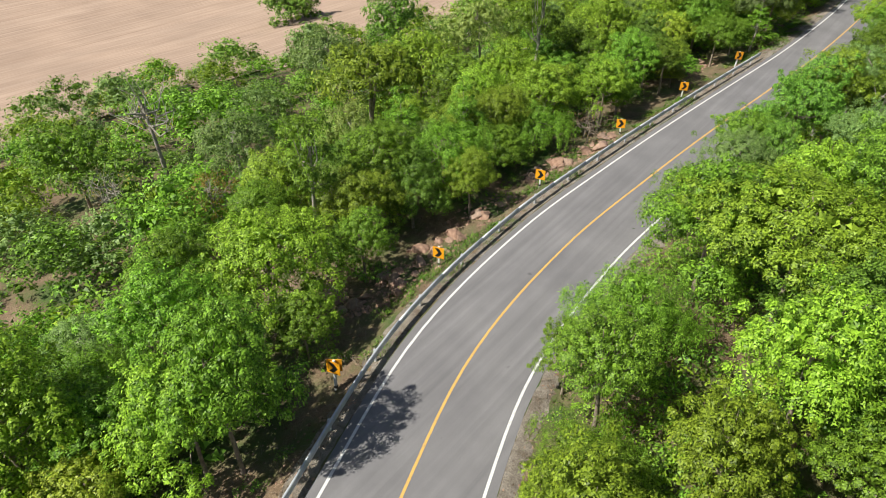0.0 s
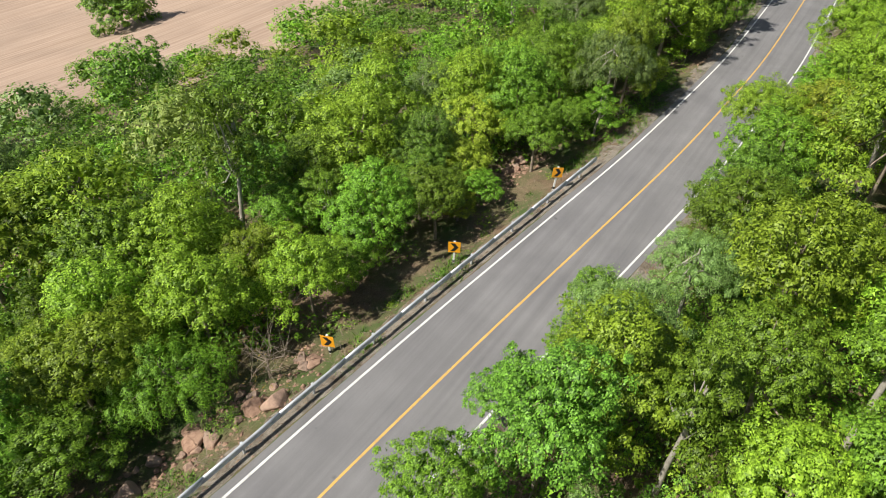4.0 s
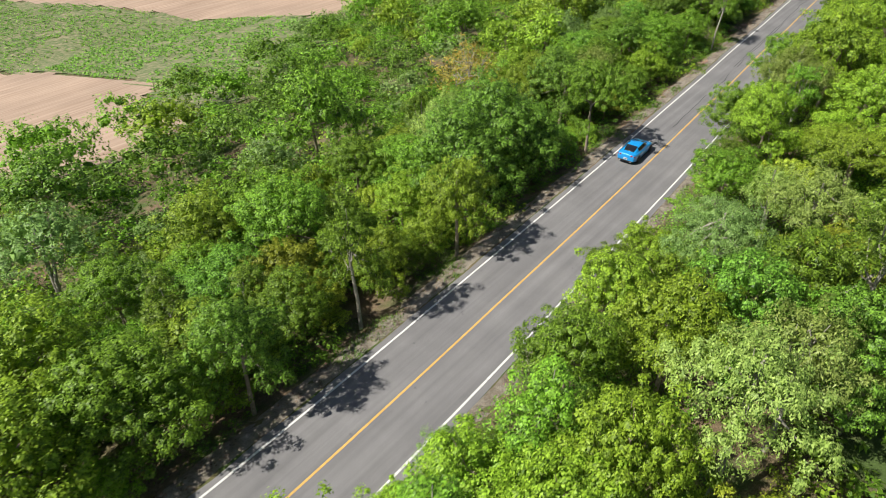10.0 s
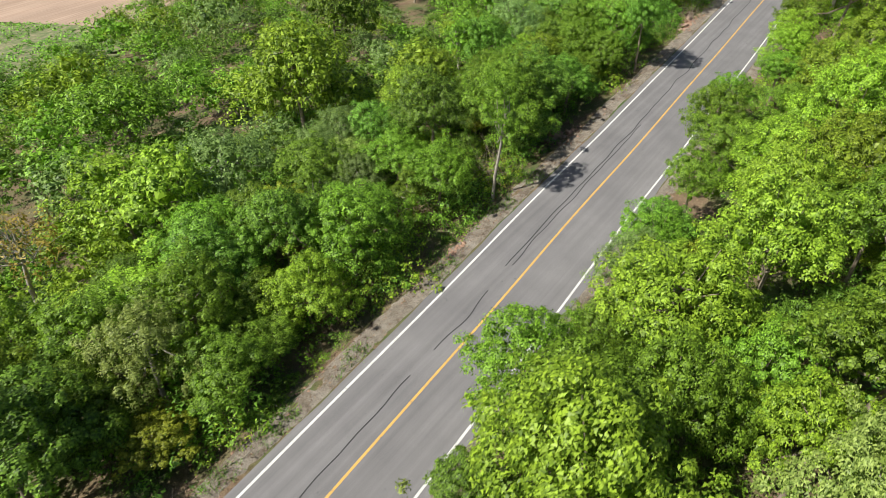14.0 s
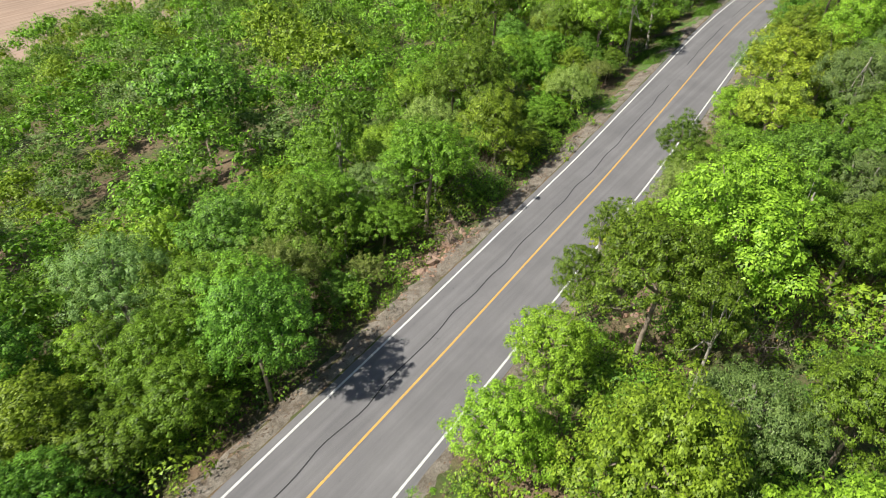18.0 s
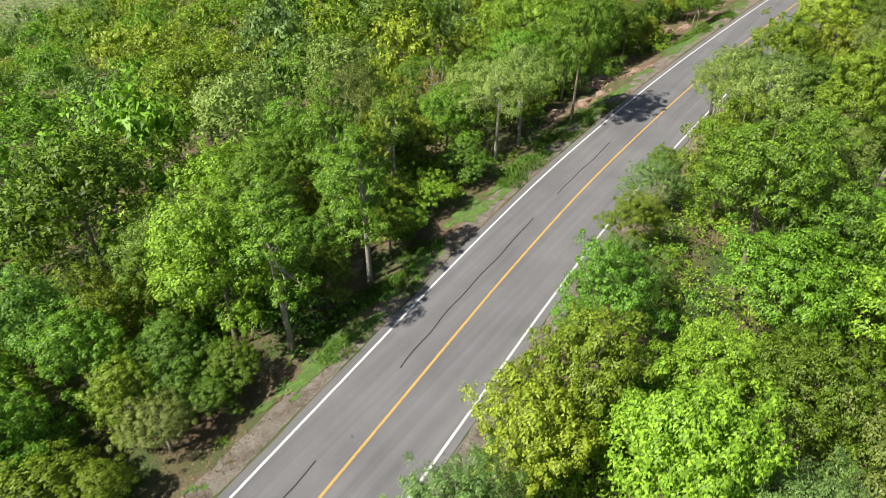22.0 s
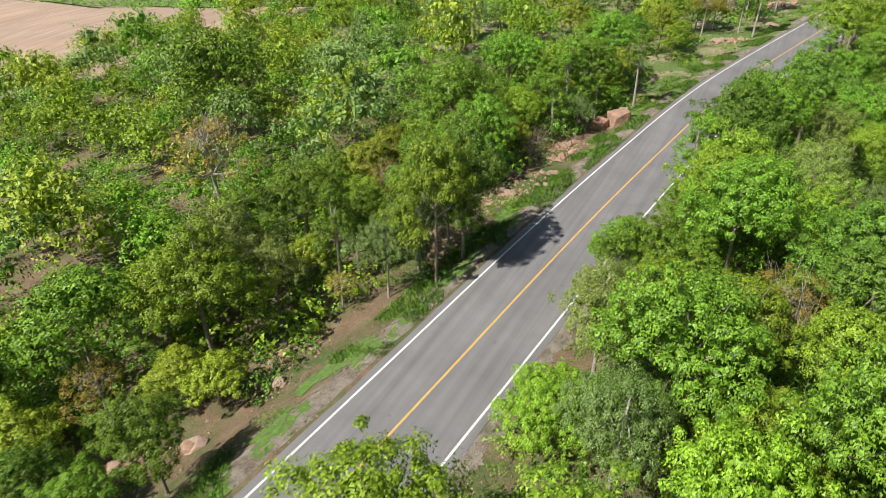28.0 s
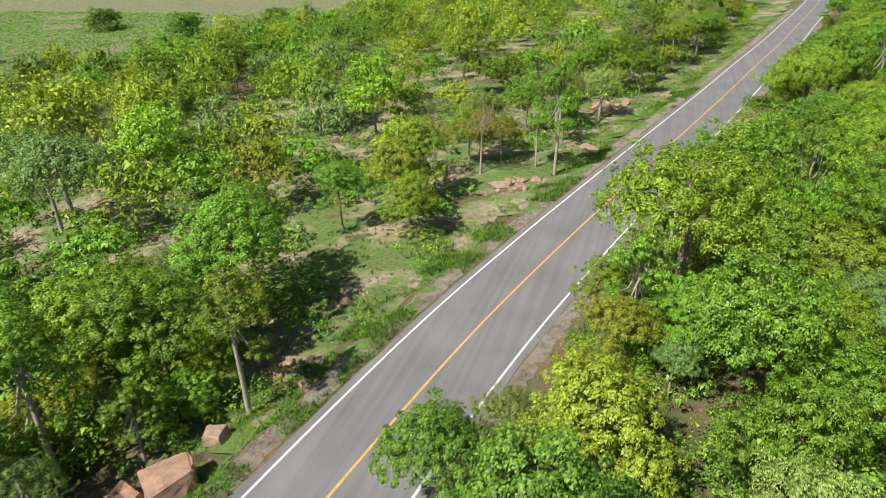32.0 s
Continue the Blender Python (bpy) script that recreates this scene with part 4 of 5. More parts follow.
# ---------------------------------------------------------------- grass, meadow and fields
def grass(name, label, n, y0, y1, d0, d1, tall, thin, seed, patchy):
    rng = np.random.default_rng(seed)
    rows = []
    for i in range(n):
        y = y0 + (y1 - y0) * rng.random()
        d = d0 + (d1 - d0) * rng.random()
        c, a, r = road_frame(y)
        p = c + r * d
        if noise.noise((p.x * 0.35, p.y * 0.35, seed)) < patchy or noise.noise((p.x * 0.06, p.y * 0.06, seed + 3.0)) < patchy - 0.1:
            continue
        rows.append((p.x, p.y, ground(p.x, p.y)))
    pos = np.repeat(np.array(rows), 7, axis=0)
    m = len(pos)
    pos[:, :2] += rng.normal(size=(m, 2)) * 0.12
    lean = rng.normal(size=(m, 3)) * np.array([0.6, 0.6, 0.0]) + np.array([0, 0, 1.0])
    h = tall * (0.4 + rng.random((m, 1)) + 0.4 * rng.random((len(rows), 1)).repeat(7, axis=0))
    w = rng.normal(size=(m, 3)) * np.array([1, 1, 0])
    w /= np.linalg.norm(w, axis=1, keepdims=True) + 1e-9
    q = np.stack([pos + w * thin, pos - w * thin, pos + lean * h], 1)
    up = rng.normal(size=(m, 3)) * 0.3 + np.array([0, 0, 1.0])
    up /= np.linalg.norm(up, axis=1, keepdims=True)
    tagged(new(name, leaves_of(name, q, GRASS, up)), label, "grass", kind="stuff")


def litter(name, label, n, mat, length, width, flat, seed):
    """Dry leaves or twigs strewn over the banks beside the road."""
    rng = np.random.default_rng(seed)
    rows = []
    for i in range(n):
        y = rng.uniform(0, 440)
        d = rng.choice((-1, -1, 1)) * (4.0 + 9.0 * rng.random() ** 1.3)
        c, a, r = road_frame(y)
        p = c + r * d
        if noise.noise((p.x * 0.25, p.y * 0.25, seed)) > -0.25:
            rows.append((p.x, p.y, ground(p.x, p.y) + rng.uniform(0.02, 0.02 + flat)))
    pos = np.array(rows)
    nr = rng.normal(size=pos.shape) * 0.35 + np.array([0, 0, 1.0])
    nr /= np.linalg.norm(nr, axis=1, keepdims=True)
    tagged(new(name, leaves_of(name, leaf_tris(rng, pos, nr, length, width), mat)), label, name.replace("_", " "), kind="stuff")


litter("leaf_litter", "dry brown leaves strewn over the bank", 60000, LITTER, 0.13, 0.085, 0.05, 51)
litter("fallen_twigs", "thin dead grey-brown twigs lying on the bank", 9000, TWIG, 0.95, 0.03, 0.2, 52)
grass("verge_grass", "lush green grass along the road's verge", 42000, 252, 480, -7.2, -3.85, 0.20, 0.020, 21, -0.04)
grass("verge_grass", "scattered green weeds along the gravel verge", 16000, 0, 260, -6.6, -3.8, 0.17, 0.022, 22, 0.06)
grass("verge_grass", "scattered green weeds along the gravel verge", 12000, 0, 540, 3.9, 6.5, 0.18, 0.022, 23, 0.08)
grass("meadow_grass", "short green grass of the open glade", 22000, 392, 560, -60, -6.5, 0.18, 0.04, 24, -0.15)


def patch(name, label, cat, mat, inside, x0, x1, y0, y1, cell, lift):
    """A sheet that lies on the ground wherever inside(x, y) holds."""
    nx, ny = int((x1 - x0) / cell), int((y1 - y0) / cell)
    idx, verts, faces = {}, [], []

    def vert(i, j):
        if (i, j) not in idx:
            x, y = x0 + i * cell, y0 + j * cell
            idx[i, j] = len(verts)
            verts.append((x, y, ground(x, y) + lift))
        return idx[i, j]
    for i in range(nx):
        for j in range(ny):
            if inside(x0 + (i + 0.5) * cell, y0 + (j + 0.5) * cell):
                faces.append((vert(i, j), vert(i + 1, j), vert(i + 1, j + 1), vert(i, j + 1)))
    return tagged(new(name, mesh_of(name, verts, faces, mat, True)), label, cat, kind="structure")


patch("meadow", "thin green grass and bare tan earth under scattered trees", "meadow", MEADOW, lambda x, y: y > 388 + 0.2 * (road_x(y) - x) and -75 < side(x, y) < -6.2, -70, 45, 380, 620, 2.0, 0.04)


patch("verge_turf", "green turf along the road's left verge", "turf", TURF, lambda x, y: -6.4 + 1.4 * noise.noise((x * 0.2, y * 0.2, 5.0)) < side(x, y) < -4.2 + 0.5 * noise.noise((x * 0.5, y * 0.5, 2.0)) and noise.noise((x * 0.3, y * 0.3, 9.0)) + 0.5 * noise.noise((x * 1.1, y * 1.1, 4.0)) > 0.06, -16, 36, 252, 600, 0.3, 0.045)


def strip(x, y):
    """Which of the fields' strips, from south to north, a place lies in."""
    ends = (
        float(np.interp(x, (-300, -249, -198, -156, -96, -82), (90, 118, 147, 159, 156, 143))),
        float(np.interp(x, (-300, -222, -190, -129, -112), (165, 203, 212, 216, 211))),
        318 + 0.1 * (x + 165), 388 + 0.1 * (x + 140), 444 + 0.08 * (x + 168),
    )
    return sum(y >= e for e in ends)


def in_field(x, y):
    return x < road_x(min(max(y, -60), 620)) - field_edge(y) + 6


patch("ploughed_field", "bare ploughed pinkish-brown field with furrows", "field", SOIL, lambda x, y: in_field(x, y) and strip(x, y) in (0, 2, 4), -500, -55, -200, 700, 3.4, 0.25)
patch("crop_field", "sandy field sown with rows of low green crop", "field", CROP, lambda x, y: in_field(x, y) and strip(x, y) in (1, 3, 5), -500, -55, -100, 860, 3.4, 0.25)


def crops():
    rng = np.random.default_rng(31)
    rows = []
    while len(rows) < 42000:
        x, y = rng.uniform(-290, -80), rng.uniform(120, 620)
        y = round(y / 1.5) * 1.5 + rng.normal() * 0.16 + 0.09 * (x + 98)
        if in_field(x, y) and strip(x, y) in (1, 3, 5) and noise.noise((x * 0.05, y * 0.05, 2.0)) + 0.5 * noise.noise((x * 0.3, y * 0.3, 5.0)) > -0.32:
            rows.append((x, y, ground(x, y) + 0.45))
    pos = np.repeat(np.array(rows), 5, axis=0) + rng.normal(size=(len(rows) * 5, 3)) * np.array([0.34, 0.26, 0.14])
    nr = rng.normal(size=pos.shape) * 0.4 + np.array([0, 0, 1.0])
    nr /= np.linalg.norm(nr, axis=1, keepdims=True)
    tagged(new("crop_plants", leaves_of("crop_plants", leaf_tris(rng, pos, nr, 0.46, 0.34), LEAF["deep"])), "low leafy green crop plants in rows", "crop", kind="stuff")


crops()
e = plant_tree("dome", -115.0, 109.5, 2.2, 1, 40, 0.85, 0.8)
tagged(e, "large dark rounded tree alone in the ploughed field")
for fx, fy, fs in ((-186, 564, 1.8), (-143, 556, 1.9), (-170, 500, 1.6), (-122, 578, 1.6)):
    tagged(plant_tree("dome", fx, fy, fs, 0, fx, 0.9, 0.6), "dark rounded tree standing in the crop field")


# ---------------------------------------------------------------- rocks
def hull(rng, n, squash):
    bm = bmesh.new()
    for i in range(n):
        v = rng.normal(size=3)
        v /= np.linalg.norm(v)
        bm.verts.new(Vector((v[0], v[1], v[2] * squash)) * (0.75 + 0.35 * rng.random()))
    bmesh.ops.convex_hull(bm, input=bm.verts)
    loose = [v for v in bm.verts if not v.link_faces]
    bmesh.ops.delete(bm, geom=loose, context="VERTS")
    return bm


def rocks():
    rng = np.random.default_rng(41)
    shapes = []
    for i in range(7):
        bm = hull(rng, 16, 0.75)
        bmesh.ops.bevel(bm, geom=list(bm.edges), offset=0.05, segments=1, affect="EDGES")
        me = bpy.data.meshes.new("rock")
        bm.to_mesh(me)
        bm.free()
        me.materials.append(ROCK)
        shapes.append(me)
    n = 0
    small = []
    for x, y, q in RUBBLE:
        m = int(min(7, 2 + q * 2))
        for i in range(m):
            a, w = rng.uniform(0, 6.28), q * math.sqrt(rng.random())
            px, py = x + math.cos(a) * w, y + math.sin(a) * w
            if abs(side(px, py)) < 4.6:
                continue
            s = (rng.uniform(0.18, 0.5) if i else rng.uniform(0.4, 0.75)) * (0.75 + 0.3 * q)
            o = new("rock", shapes[int(rng.integers(7))])
            o.matrix_world = pose(px, py, ground(px, py) + 0.22 * s, rng.uniform(-25, 25), rng.uniform(-25, 25), rng.uniform(0, 360)) @ Matrix.Diagonal((s * rng.uniform(0.8, 1.3), s, s * rng.uniform(0.7, 1.1), 1))
            tagged(o, "angular reddish-brown rock lying in the verge", "rock", "roadside rocks")
            n += 1
        for i in range(60):
            a, w = rng.uniform(0, 6.28), (q + 0.6) * math.sqrt(rng.random())
            px, py = x + math.cos(a) * w, y + math.sin(a) * w
            if abs(side(px, py)) > 4.3:
                small.append((px, py, rng.uniform(0.05, 0.2)))
    for i in range(9000):
        y = rng.uniform(0, 480)
        d = rng.choice((-1, 1)) * (3.75 + abs(rng.normal()) * 0.9)
        if y > 262 and d < -4.6 and rng.random() < 0.7:
            continue
        c, a, r = road_frame(y)
        p = c + r * d
        if noise.noise((p.x * 0.3, p.y * 0.3, 6.0)) > -0.15:
            small.append((p.x, p.y, rng.uniform(0.03, 0.11)))
    verts, faces = [], []
    co = [(1, 0, 0.1), (0.2, 0.9, 0), (-0.8, 0.5, 0.1), (-0.6, -0.7, 0), (0.4, -0.9, 0.1), (0.1, 0.1, 0.8), (-0.2, -0.2, 0.75)]
    fs = [(0, 1, 5), (1, 2, 5), (2, 6, 5), (2, 3, 6), (3, 4, 6), (4, 5, 6), (4, 0, 5)]
    for px, py, s in small:
        o, a = len(verts), rng.uniform(0, 6.28)
        z = ground(px, py) - 0.02
        for u, v, w in co:
            k = rng.uniform(0.75, 1.25) * s
            verts.append((px + k * (u * math.cos(a) - v * math.sin(a)), py + k * (u * math.sin(a) + v * math.cos(a)), z + k * w))
        faces += [tuple(i + o for i in f) for f in fs]
    tagged(new("rubble", mesh_of("rubble", verts, faces, ROCK)), "broken stones and pebbles strewn over bank and verge", "rubble", kind="stuff")
    return n


print("rocks", rocks())


def boulder(x, y, sx, sy, sz, seed, turn, label):
    """A split block: its corners knocked about, its faces cut and roughened."""
    rng = np.random.default_rng(seed)
    bm = bmesh.new()
    for i in itertools.product((-1, 1), (-1, 1), (-1, 1)):
        for k in range(3):
            bm.verts.new(Vector(i) * 0.82 + Vector(rng.normal(size=3) * 0.16))
    bmesh.ops.convex_hull(bm, input=bm.verts)
    bmesh.ops.delete(bm, geom=[v for v in bm.verts if not v.link_faces], context="VERTS")
    bmesh.ops.subdivide_edges(bm, edges=list(bm.edges), cuts=4, use_grid_fill=True)
    bmesh.ops.triangulate(bm, faces=list(bm.faces))
    for v in bm.verts:
        v.co += v.co.normalized() * (0.09 * noise.noise(v.co * 1.7 + Vector((seed, 0, 0))) + 0.03 * noise.cell(v.co * 2.3) + 0.03 * noise.noise(v.co * 8.0))
    ob = part("boulder", bm, BOULDER)
    ob.matrix_world = pose(x, y, ground(x, y) + sz * 0.62, 4, -6, turn) @ Matrix.Diagonal((sx, sy, sz, 1))
    return tagged(ob, label, "boulder")


BOULDER = rock_material("pale_red_rock", (0.20, 0.095, 0.06), (0.42, 0.245, 0.165))
boulder(-3.55, 387.6, 1.15, 0.85, 0.95, 3, 52, "large angular pink-brown boulder beside the road")
boulder(-5.1, 386.2, 0.75, 0.7, 0.62, 5, 80, "reddish-brown boulder half buried in grass")
boulder(-3.9, 390.9, 0.55, 0.45, 0.42, 8, 10, "reddish-brown boulder behind a larger one")


# ---------------------------------------------------------------- guardrail and signs
def guardrail(y0, y1, d):
    top = new("guardrail")
    top.matrix_world = Matrix()
    prof = [(-0.03, 0.40), (0.06, 0.445), (0.06, 0.52), (-0.03, 0.585), (0.06, 0.65), (0.06, 0.725), (-0.03, 0.77)]
    n = int((y1 - y0) / 4.0)
    for i in range(n):
        verts, faces = [], []
        for j in range(5):
            y = y0 + (y1 - y0) * (i + j / 4) / n
            c, a, r = road_frame(y)
            for u, z in prof:
                p = c + r * (d + u)
                verts.append((p.x, p.y, z))
        for j in range(4):
            for k in range(len(prof) - 1):
                q = j * len(prof) + k
                faces.append((q, q + 1, q + 1 + len(prof), q + len(prof)))
        o = new("beam", mesh_of("beam", verts, faces, STEEL, True))
        o.modifiers.new("thickness", "SOLIDIFY").thickness = 0.008
        o.parent = top
        y = y0 + (y1 - y0) * (i + 0.5) / n
        c, a, r = road_frame(y)
        p = c + r * (d - 0.09)
        bm = box(bmesh.new(), 0.11, 0.11, 1.35, pose(p.x, p.y, 0.08, 0, 0, -math.degrees(math.atan2(a.x, a.y))), 0.012)
        part("post", bm, STEEL, top)
        p = c + r * (d + 0.062)
        bm = box(bmesh.new(), 0.03, 0.10, 0.10, pose(p.x, p.y, 0.60, 0, 0, -math.degrees(math.atan2(a.x, a.y))), 0.008)
        part("reflector", bm, POST_WHITE, top, "small white reflector plate")
    return tagged(top, "galvanised steel guardrail with corrugated beam along the bend", "guardrail")


guardrail(-8, 78.6, -4.12)


def chevron_sign(x, y, turn, tilt=0.0, back=False, lift=1.2):
    z = ground(x, y)
    top = new("chevron_sign")
    top.matrix_world = pose(x, y, z, 0, tilt, turn)
    high = lift - z
    part("post", box(bmesh.new(), 0.12, 0.12, high + 0.9, pose(0, 0, (high + 0.9) / 2 - 0.5), 0.01), POST_WHITE, top, "white painted square post")
    part("base_band", box(bmesh.new(), 0.128, 0.128, 0.16, pose(0, 0, 0.18)), SIGN_BLACK, top, "black painted band")
    for n, s in enumerate((1, -1) if back else (1,)):
        m = pose(0, 0, high, 0, 0, 0 if s > 0 else 205)
        part("panel", box(bmesh.new(), 0.74, 0.02, 0.78, m @ pose(0, -0.085, 0), 0.006), SIGN_YELLOW, top, "amber square sign panel")
        bm = bmesh.new()
        w, h = 0.23, 0.30
        pts = [(-w, h), (0.02, h), (w + 0.02, 0), (0.02, -h), (-w, -h), (0.0, 0)]
        f = bm.faces.new([bm.verts.new(m @ Vector((px, -0.101, pz))) for px, pz in pts])
        ex = bmesh.ops.extrude_face_region(bm, geom=[f])
        for v in ex["geom"]:
            if isinstance(v, bmesh.types.BMVert):
                v.co += m.to_3x3() @ Vector((0, 0.008, 0))
        bmesh.ops.recalc_face_normals(bm, faces=bm.faces)
        part("chevron", bm, SIGN_BLACK, top, "black arrow chevron")
    return tagged(top, "amber square chevron sign on a white post behind the guardrail", "road sign", "chevron signs")


chevron_sign(-4.9, 19.5, 14, 2, True, 1.25)
chevron_sign(-7.35, 30.6, 14, 0, False, 0.42)
chevron_sign(-7.5, 42.75, 10, 0, False, 0.40)
chevron_sign(-6.9, 55.0, 22, -2, False, 0.15)
chevron_sign(-5.3, 64.4, 30, 2, False, 0.92)
chevron_sign(-3.75, 74.6, 42, 6, False, 1.35)


def notice_board(x, y):
    z = ground(x, y)
    top = new("notice_board")
    top.matrix_world = pose(x, y, z, 0, 0, 20)
    for sx in (-0.32, 0.32):
        part("post", box(bmesh.new(), 0.07, 0.07, 1.7, pose(sx, 0, 0.75), 0.008), POST_WHITE, top)
    part("panel", box(bmesh.new(), 0.95, 0.03, 0.8, pose(0, -0.06, 1.45, 8, 0, 0), 0.006), POST_WHITE, top, "plain white rectangular panel")
    part("bar", box(bmesh.new(), 0.12, 0.006, 0.42, pose(0.1, -0.082, 1.45, 8, 0, 0)), SIGN_BLACK, top, "dark bar on the panel")
    return tagged(top, "white notice board on two posts in the grass", "sign")


notice_board(8.4, 473.0)


# ---------------------------------------------------------------- the car
CAR_BLUE = plain("car_blue_paint", (0.010, 0.31, 0.76), 0.30, 0.1, 0.03, 3.0, 0.8)
CAR_BLACK = plain("car_black_plastic", (0.012, 0.012, 0.013), 0.5)
CAR_GLASS = plain("tinted_glass", (0.012, 0.014, 0.017), 0.06, 0.0, 0.05, 2.0, 1.0)
CAR_RED = plain("tail_lamp_red", (0.45, 0.012, 0.015), 0.15, 0.0, 0.05, 2.0, 1.0)
CAR_CLEAR = plain("head_lamp_glass", (0.55, 0.58, 0.60), 0.1, 0.2, 0.05, 2.0, 1.0)
RUBBER = plain("tyre_rubber", (0.018, 0.018, 0.019), 0.85)
ALLOY = plain("dark_alloy", (0.045, 0.045, 0.05), 0.35, 0.8)
PLATE = plain("plate_white", (0.72, 0.72, 0.70), 0.45)


def loft(rows, closed=False):
    bm = bmesh.new()
    grid = [[bm.verts.new(p) for p in row] for row in rows]
    for a, b in zip(grid, grid[1:]):
        for k in range(len(a) - (0 if closed else 1)):
            j = (k + 1) % len(a)
            bm.faces.new((a[k], a[j], b[j], b[k]))
    return bm


def blend_rows(rows, n):
    """Rows of numbers, filled in smoothly between."""
    out = []
    for i in range(len(rows) - 1):
        p0, p1, p2, p3 = rows[max(i - 1, 0)], rows[i], rows[i + 1], rows[min(i + 2, len(rows) - 1)]
        for j in range(n):
            t = j / n
            out.append([0.5 * (2 * b + (c - a) * t + (2 * a - 5 * b + 4 * c - e) * t * t + (3 * b - a - 3 * c + e) * t ** 3) for a, b, c, e in zip(p0, p1, p2, p3)])
    return out + [list(rows[-1])]


def sports_coupe():
    top = new("sports_coupe")
    # along the length: place, half width, sill height, deck height
    spine = blend_rows([(-2.13, 0.60, 0.40, 0.80), (-2.09, 0.72, 0.32, 0.90), (-1.95, 0.82, 0.26, 0.955), (-1.6, 0.875, 0.20, 0.95), (-1.25, 0.888, 0.19, 0.935), (-0.8, 0.872, 0.18, 0.90),
                        (0.0, 0.858, 0.18, 0.885), (0.6, 0.865, 0.18, 0.90), (1.0, 0.88, 0.18, 0.885), (1.35, 0.884, 0.19, 0.83), (1.7, 0.85, 0.21, 0.74), (1.95, 0.76, 0.24, 0.65), (2.09, 0.60, 0.29, 0.56), (2.14, 0.42, 0.36, 0.48)], 3)
    rows = []
    for y, w, zb, zt in spine:
        half = [(0.0, zb), (w * 0.86, zb), (w * 0.97, zb + 0.07), (w, zb + 0.45 * (zt - zb)), (w * 0.985, zt - 0.16), (w * 0.93, zt - 0.045), (w * 0.80, zt - 0.005), (w * 0.5, zt + 0.012), (0.0, zt + 0.02)]
        ring = [(x, y, z) for x, z in half] + [(-x, y, z) for x, z in reversed(half[1:-1])]
        rows.append(ring)
    bm = loft(rows, True)
    for r in (rows[0], rows[-1]):
        vs = [min(bm.verts, key=lambda v: (v.co - Vector(p)).length) for p in r]
        try:
            bm.faces.new(vs)
        except ValueError:
            pass
    bmesh.ops.recalc_face_normals(bm, faces=bm.faces)
    part("body", bm, CAR_BLUE, top, "glossy bright blue bodywork", True)
    # cabin: place, half width at belt, half width on top, belt height, top height
    cab = blend_rows([(-1.72, 0.60, 0.44, 0.93, 0.955), (-1.35, 0.68, 0.50, 0.93, 1.10), (-0.85, 0.73, 0.53, 0.90, 1.245), (-0.35, 0.745, 0.545, 0.88, 1.30), (0.1, 0.745, 0.545, 0.88, 1.295), (0.35, 0.74, 0.55, 0.88, 1.235), (0.7, 0.72, 0.58, 0.88, 1.06), (1.02, 0.68, 0.60, 0.86, 0.90)], 3)
    rows = []
    for y, wb, wt, zb, zt in cab:
        half = [(wb + 0.012, zb - 0.08), (wb, zb + 0.02), (wb + (wt - wb) * 0.55, zb + (zt - zb) * 0.6), (wt + 0.02, zt - 0.035), (wt * 0.9, zt - 0.004), (wt * 0.5, zt + 0.018), (0, zt + 0.024)]
        rows.append([(x, y, z) for x, z in half] + [(-x, y, z) for x, z in reversed(half[:-1])])
    bm = loft(rows)
    bmesh.ops.recalc_face_normals(bm, faces=bm.faces)
    part("roof", bm, CAR_BLUE, top, "blue roof and pillars", True)

    def shell(name, y0, y1, cells, u0, u1, lift, mat, label):
        """A pane that hugs the cabin: a stretch of its length and of its cross-section."""
        pick = [r for r in cab if y0 <= r[0] <= y1]
        out = []
        for y, wb, wt, zb, zt in pick:
            line = []
            for k in range(cells + 1):
                u = u0 + (u1 - u0) * k / cells
                if abs(u) <= 1:
                    x, z = wt * 0.94 * u, zt + 0.024 - 0.03 * u * u
                else:
                    q = (abs(u) - 1)
                    x, z = math.copysign(wt + 0.02 + (wb - wt - 0.02) * q, u), zt - 0.035 + (zb + 0.03 - zt + 0.035) * q
                nx = 0.0 if abs(u) <= 1 else math.copysign(0.85, u)
                line.append((x + nx * lift, y, z + lift * (1.0 if abs(u) <= 1 else 0.5)))
            out.append(line)
        bm = loft(out)
        bmesh.ops.recalc_face_normals(bm, faces=bm.faces)
        o = part(name, bm, mat, top, label, True)
        o.modifiers.new("thickness", "SOLIDIFY").thickness = 0.006
        return o

    shell("rear_window", -1.68, -0.72, 8, -0.99, 0.99, 0.012, CAR_GLASS, "dark tinted rear window")
    shell("windscreen", 0.16, 1.0, 8, -0.97, 0.97, 0.012, CAR_GLASS, "dark windscreen")
    for s in (-1, 1):
        shell("side_window", -1.15, 0.62, 5, 1.06 * s, 1.92 * s, 0.014, CAR_GLASS, "dark side window")
        # mirror
        part("mirror", box(bmesh.new(), 0.20, 0.10, 0.13, pose(s * 0.90, 0.62, 0.97, 0, 0, s * 8), 0.035), CAR_BLACK if s < 0 else CAR_BLUE, top, "door mirror")
        part("door_handle", box(bmesh.new(), 0.02, 0.16, 0.025, pose(s * 0.872, -0.30, 0.76), 0.008), CAR_BLUE, top)
        part("tail_lamp", box(bmesh.new(), 0.42, 0.14, 0.13, pose(s * 0.61, -2.035, 0.805, 0, s * 10, s * 22), 0.035), CAR_RED, top, "red tail lamp")
        part("head_lamp", box(bmesh.new(), 0.30, 0.30, 0.08, pose(s * 0.66, 1.86, 0.64, -20, 0, -s * 30), 0.03), CAR_CLEAR, top, "clear head lamp")
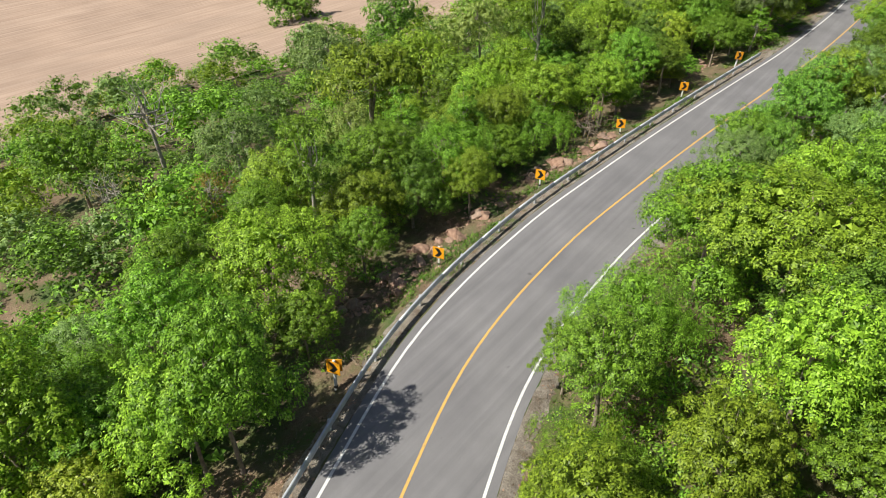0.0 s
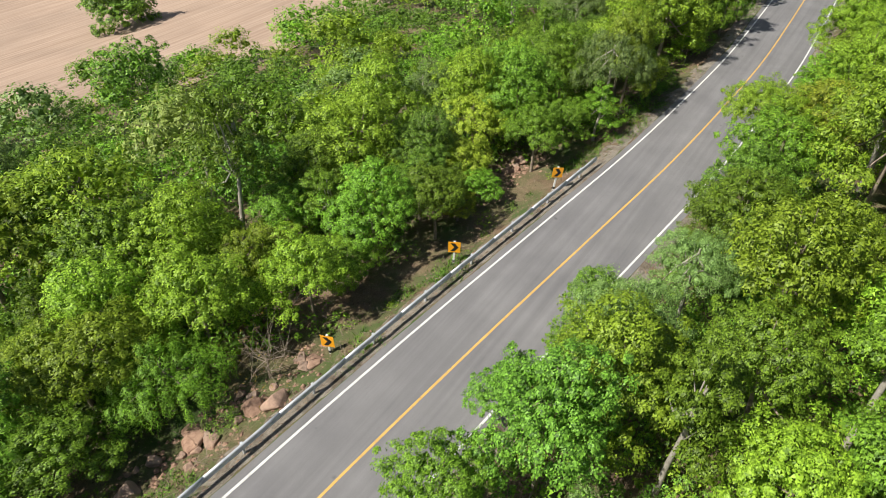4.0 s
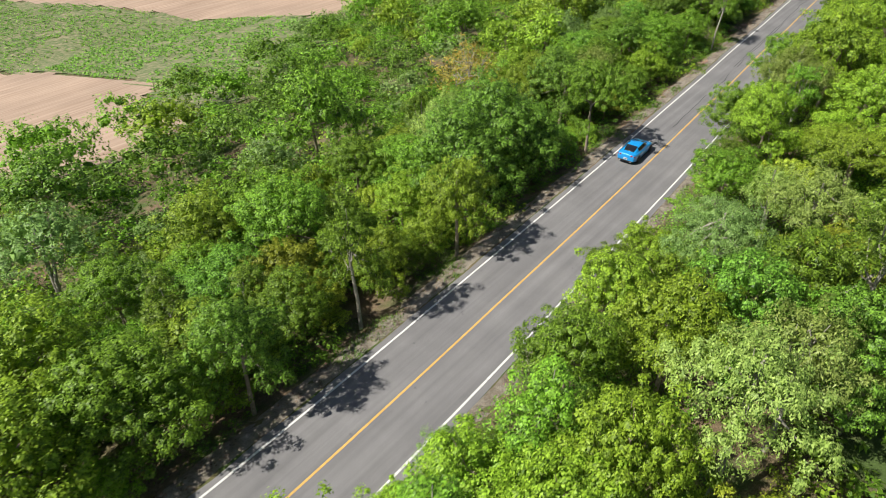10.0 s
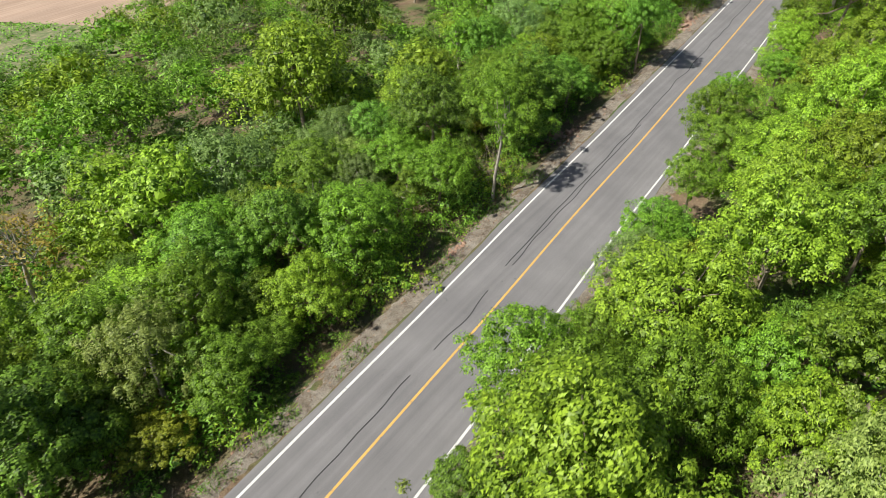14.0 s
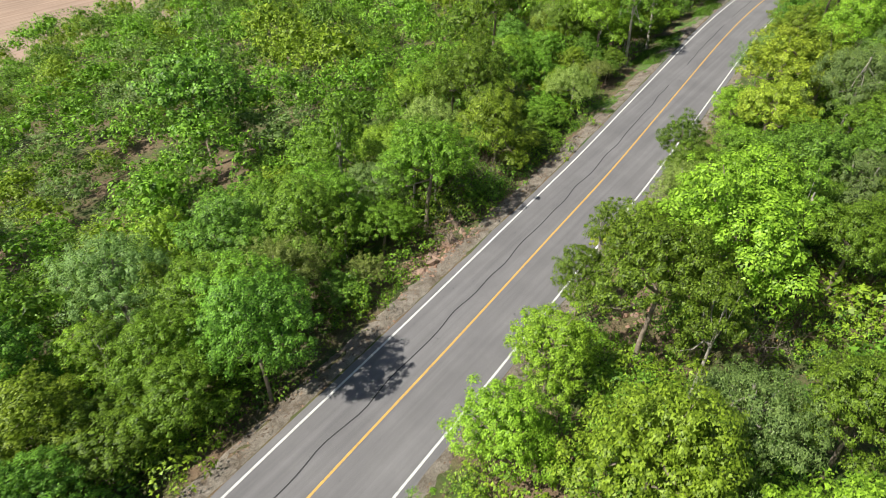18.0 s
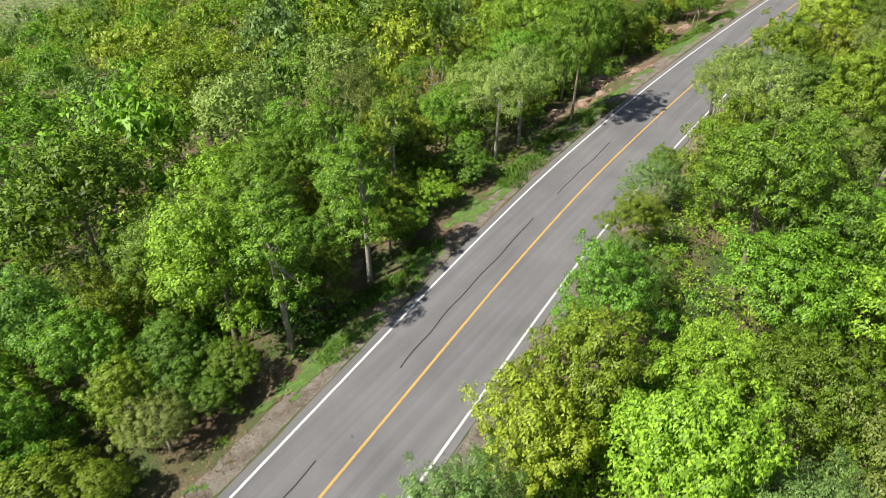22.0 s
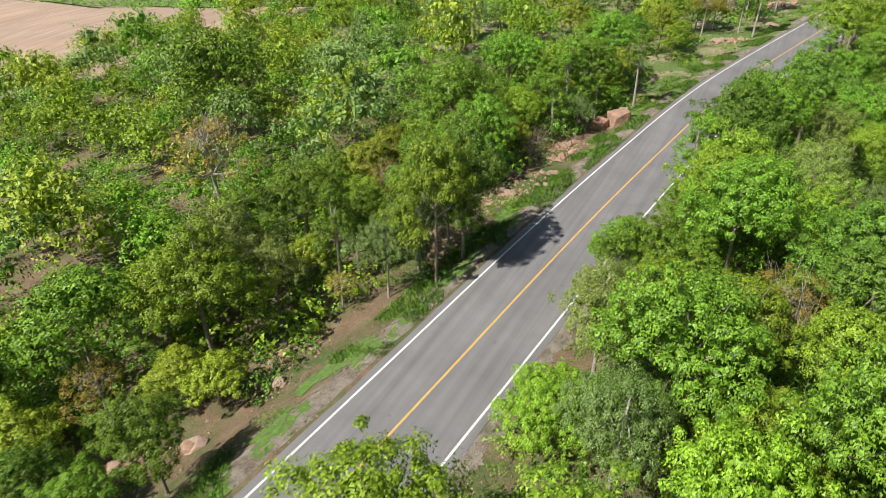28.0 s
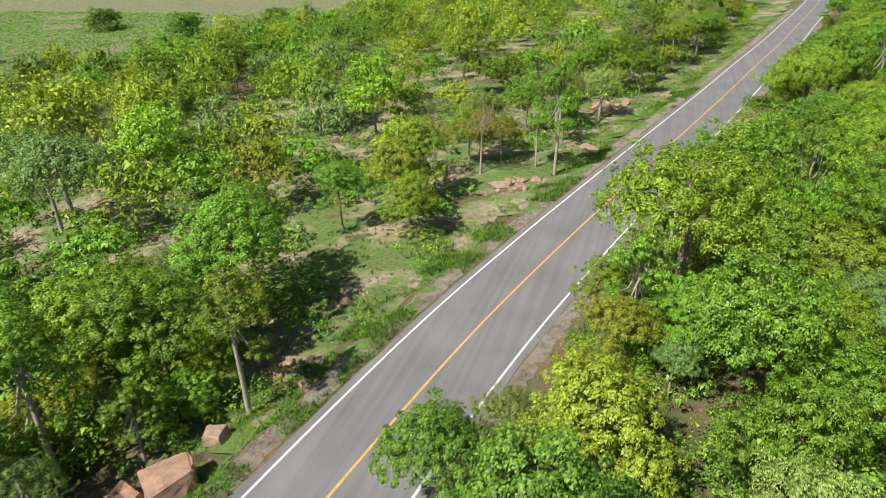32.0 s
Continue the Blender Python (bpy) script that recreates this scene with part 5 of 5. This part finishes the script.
        part("side_skirt", box(bmesh.new(), 0.06, 1.9, 0.07, pose(s * 0.85, 0.0, 0.19), 0.015), CAR_BLACK, top, "black side skirt")
        bm = bmesh.new()
        bmesh.ops.create_cone(bm, cap_ends=True, segments=16, radius1=0.05, radius2=0.05, depth=0.12, matrix=pose(s * 0.48, -2.10, 0.30, 90, 0, 0))
        part("exhaust_pipe", bm, STEEL, top, "round exhaust tip")
        for y in (-1.29, 1.29):
            bm = bmesh.new()
            bmesh.ops.create_cone(bm, cap_ends=True, segments=28, radius1=0.375, radius2=0.375, depth=0.30, matrix=pose(s * 0.742, y, 0.34, 0, 90, 0))
            part("wheel_arch", bm, CAR_BLACK, top, "black wheel arch")
            bm = bmesh.new()
            r = bmesh.ops.create_cone(bm, cap_ends=True, segments=32, radius1=0.325, radius2=0.325, depth=0.22, matrix=pose(s * 0.79, y, 0.325, 0, 90, 0))
            bmesh.ops.bevel(bm, geom=[e for e in bm.edges if len(e.link_faces) == 2 and any(len(f.verts) > 4 for f in e.link_faces)], offset=0.035, segments=2, affect="EDGES")
            wheel = part("wheel", bm, RUBBER, top, "black low-profile tyre")
            bm = bmesh.new()
            bmesh.ops.create_cone(bm, cap_ends=True, segments=28, radius1=0.235, radius2=0.225, depth=0.03, matrix=pose(s * 0.90, y, 0.325, 0, 90, 0))
            part("rim", bm, CAR_BLACK, wheel)
            for k in range(5):
                a = k * 72
                part("spoke", box(bmesh.new(), 0.02, 0.055, 0.21, pose(s * 0.922, y, 0.325) @ pose(0, 0, 0, a, 0, 0) @ pose(0, 0, 0.11), 0.006), ALLOY, wheel)
    part("spoiler", box(bmesh.new(), 1.34, 0.16, 0.035, pose(0, -2.03, 0.975, 10, 0, 0), 0.014), CAR_BLUE, top, "ducktail spoiler")
    part("diffuser", box(bmesh.new(), 1.25, 0.16, 0.15, pose(0, -2.06, 0.30), 0.03), CAR_BLACK, top, "black rear diffuser")
    part("trim_line", box(bmesh.new(), 1.0, 0.03, 0.035, pose(0, -2.105, 0.815), 0.008), CAR_BLACK, top, "black trim between the lamps")
    part("number_plate", box(bmesh.new(), 0.36, 0.02, 0.16, pose(0, -2.14, 0.52), 0.006), PLATE, top, "blank white plate")
    part("plate_bar", box(bmesh.new(), 0.26, 0.006, 0.05, pose(0, -2.152, 0.52)), CAR_BLACK, top, "dark bar")
    part("roof_fin", box(bmesh.new(), 0.035, 0.15, 0.06, pose(0, -0.62, 1.31), 0.012), CAR_BLUE, top)
    part("wiper_cowl", box(bmesh.new(), 1.15, 0.10, 0.03, pose(0, 1.03, 0.905), 0.01), CAR_BLACK, top, "black cowl under the windscreen")
    return tagged(top, "bright blue two-door sports coupe driving in its lane", "car")


coupe = sports_coupe()
cc, ca, cr = road_frame(150.4)
cp = cc + cr * -1.62
coupe.matrix_world = pose(cp.x, cp.y, 0.004, 0, 0, -math.degrees(math.atan2(ca.x, ca.y)))
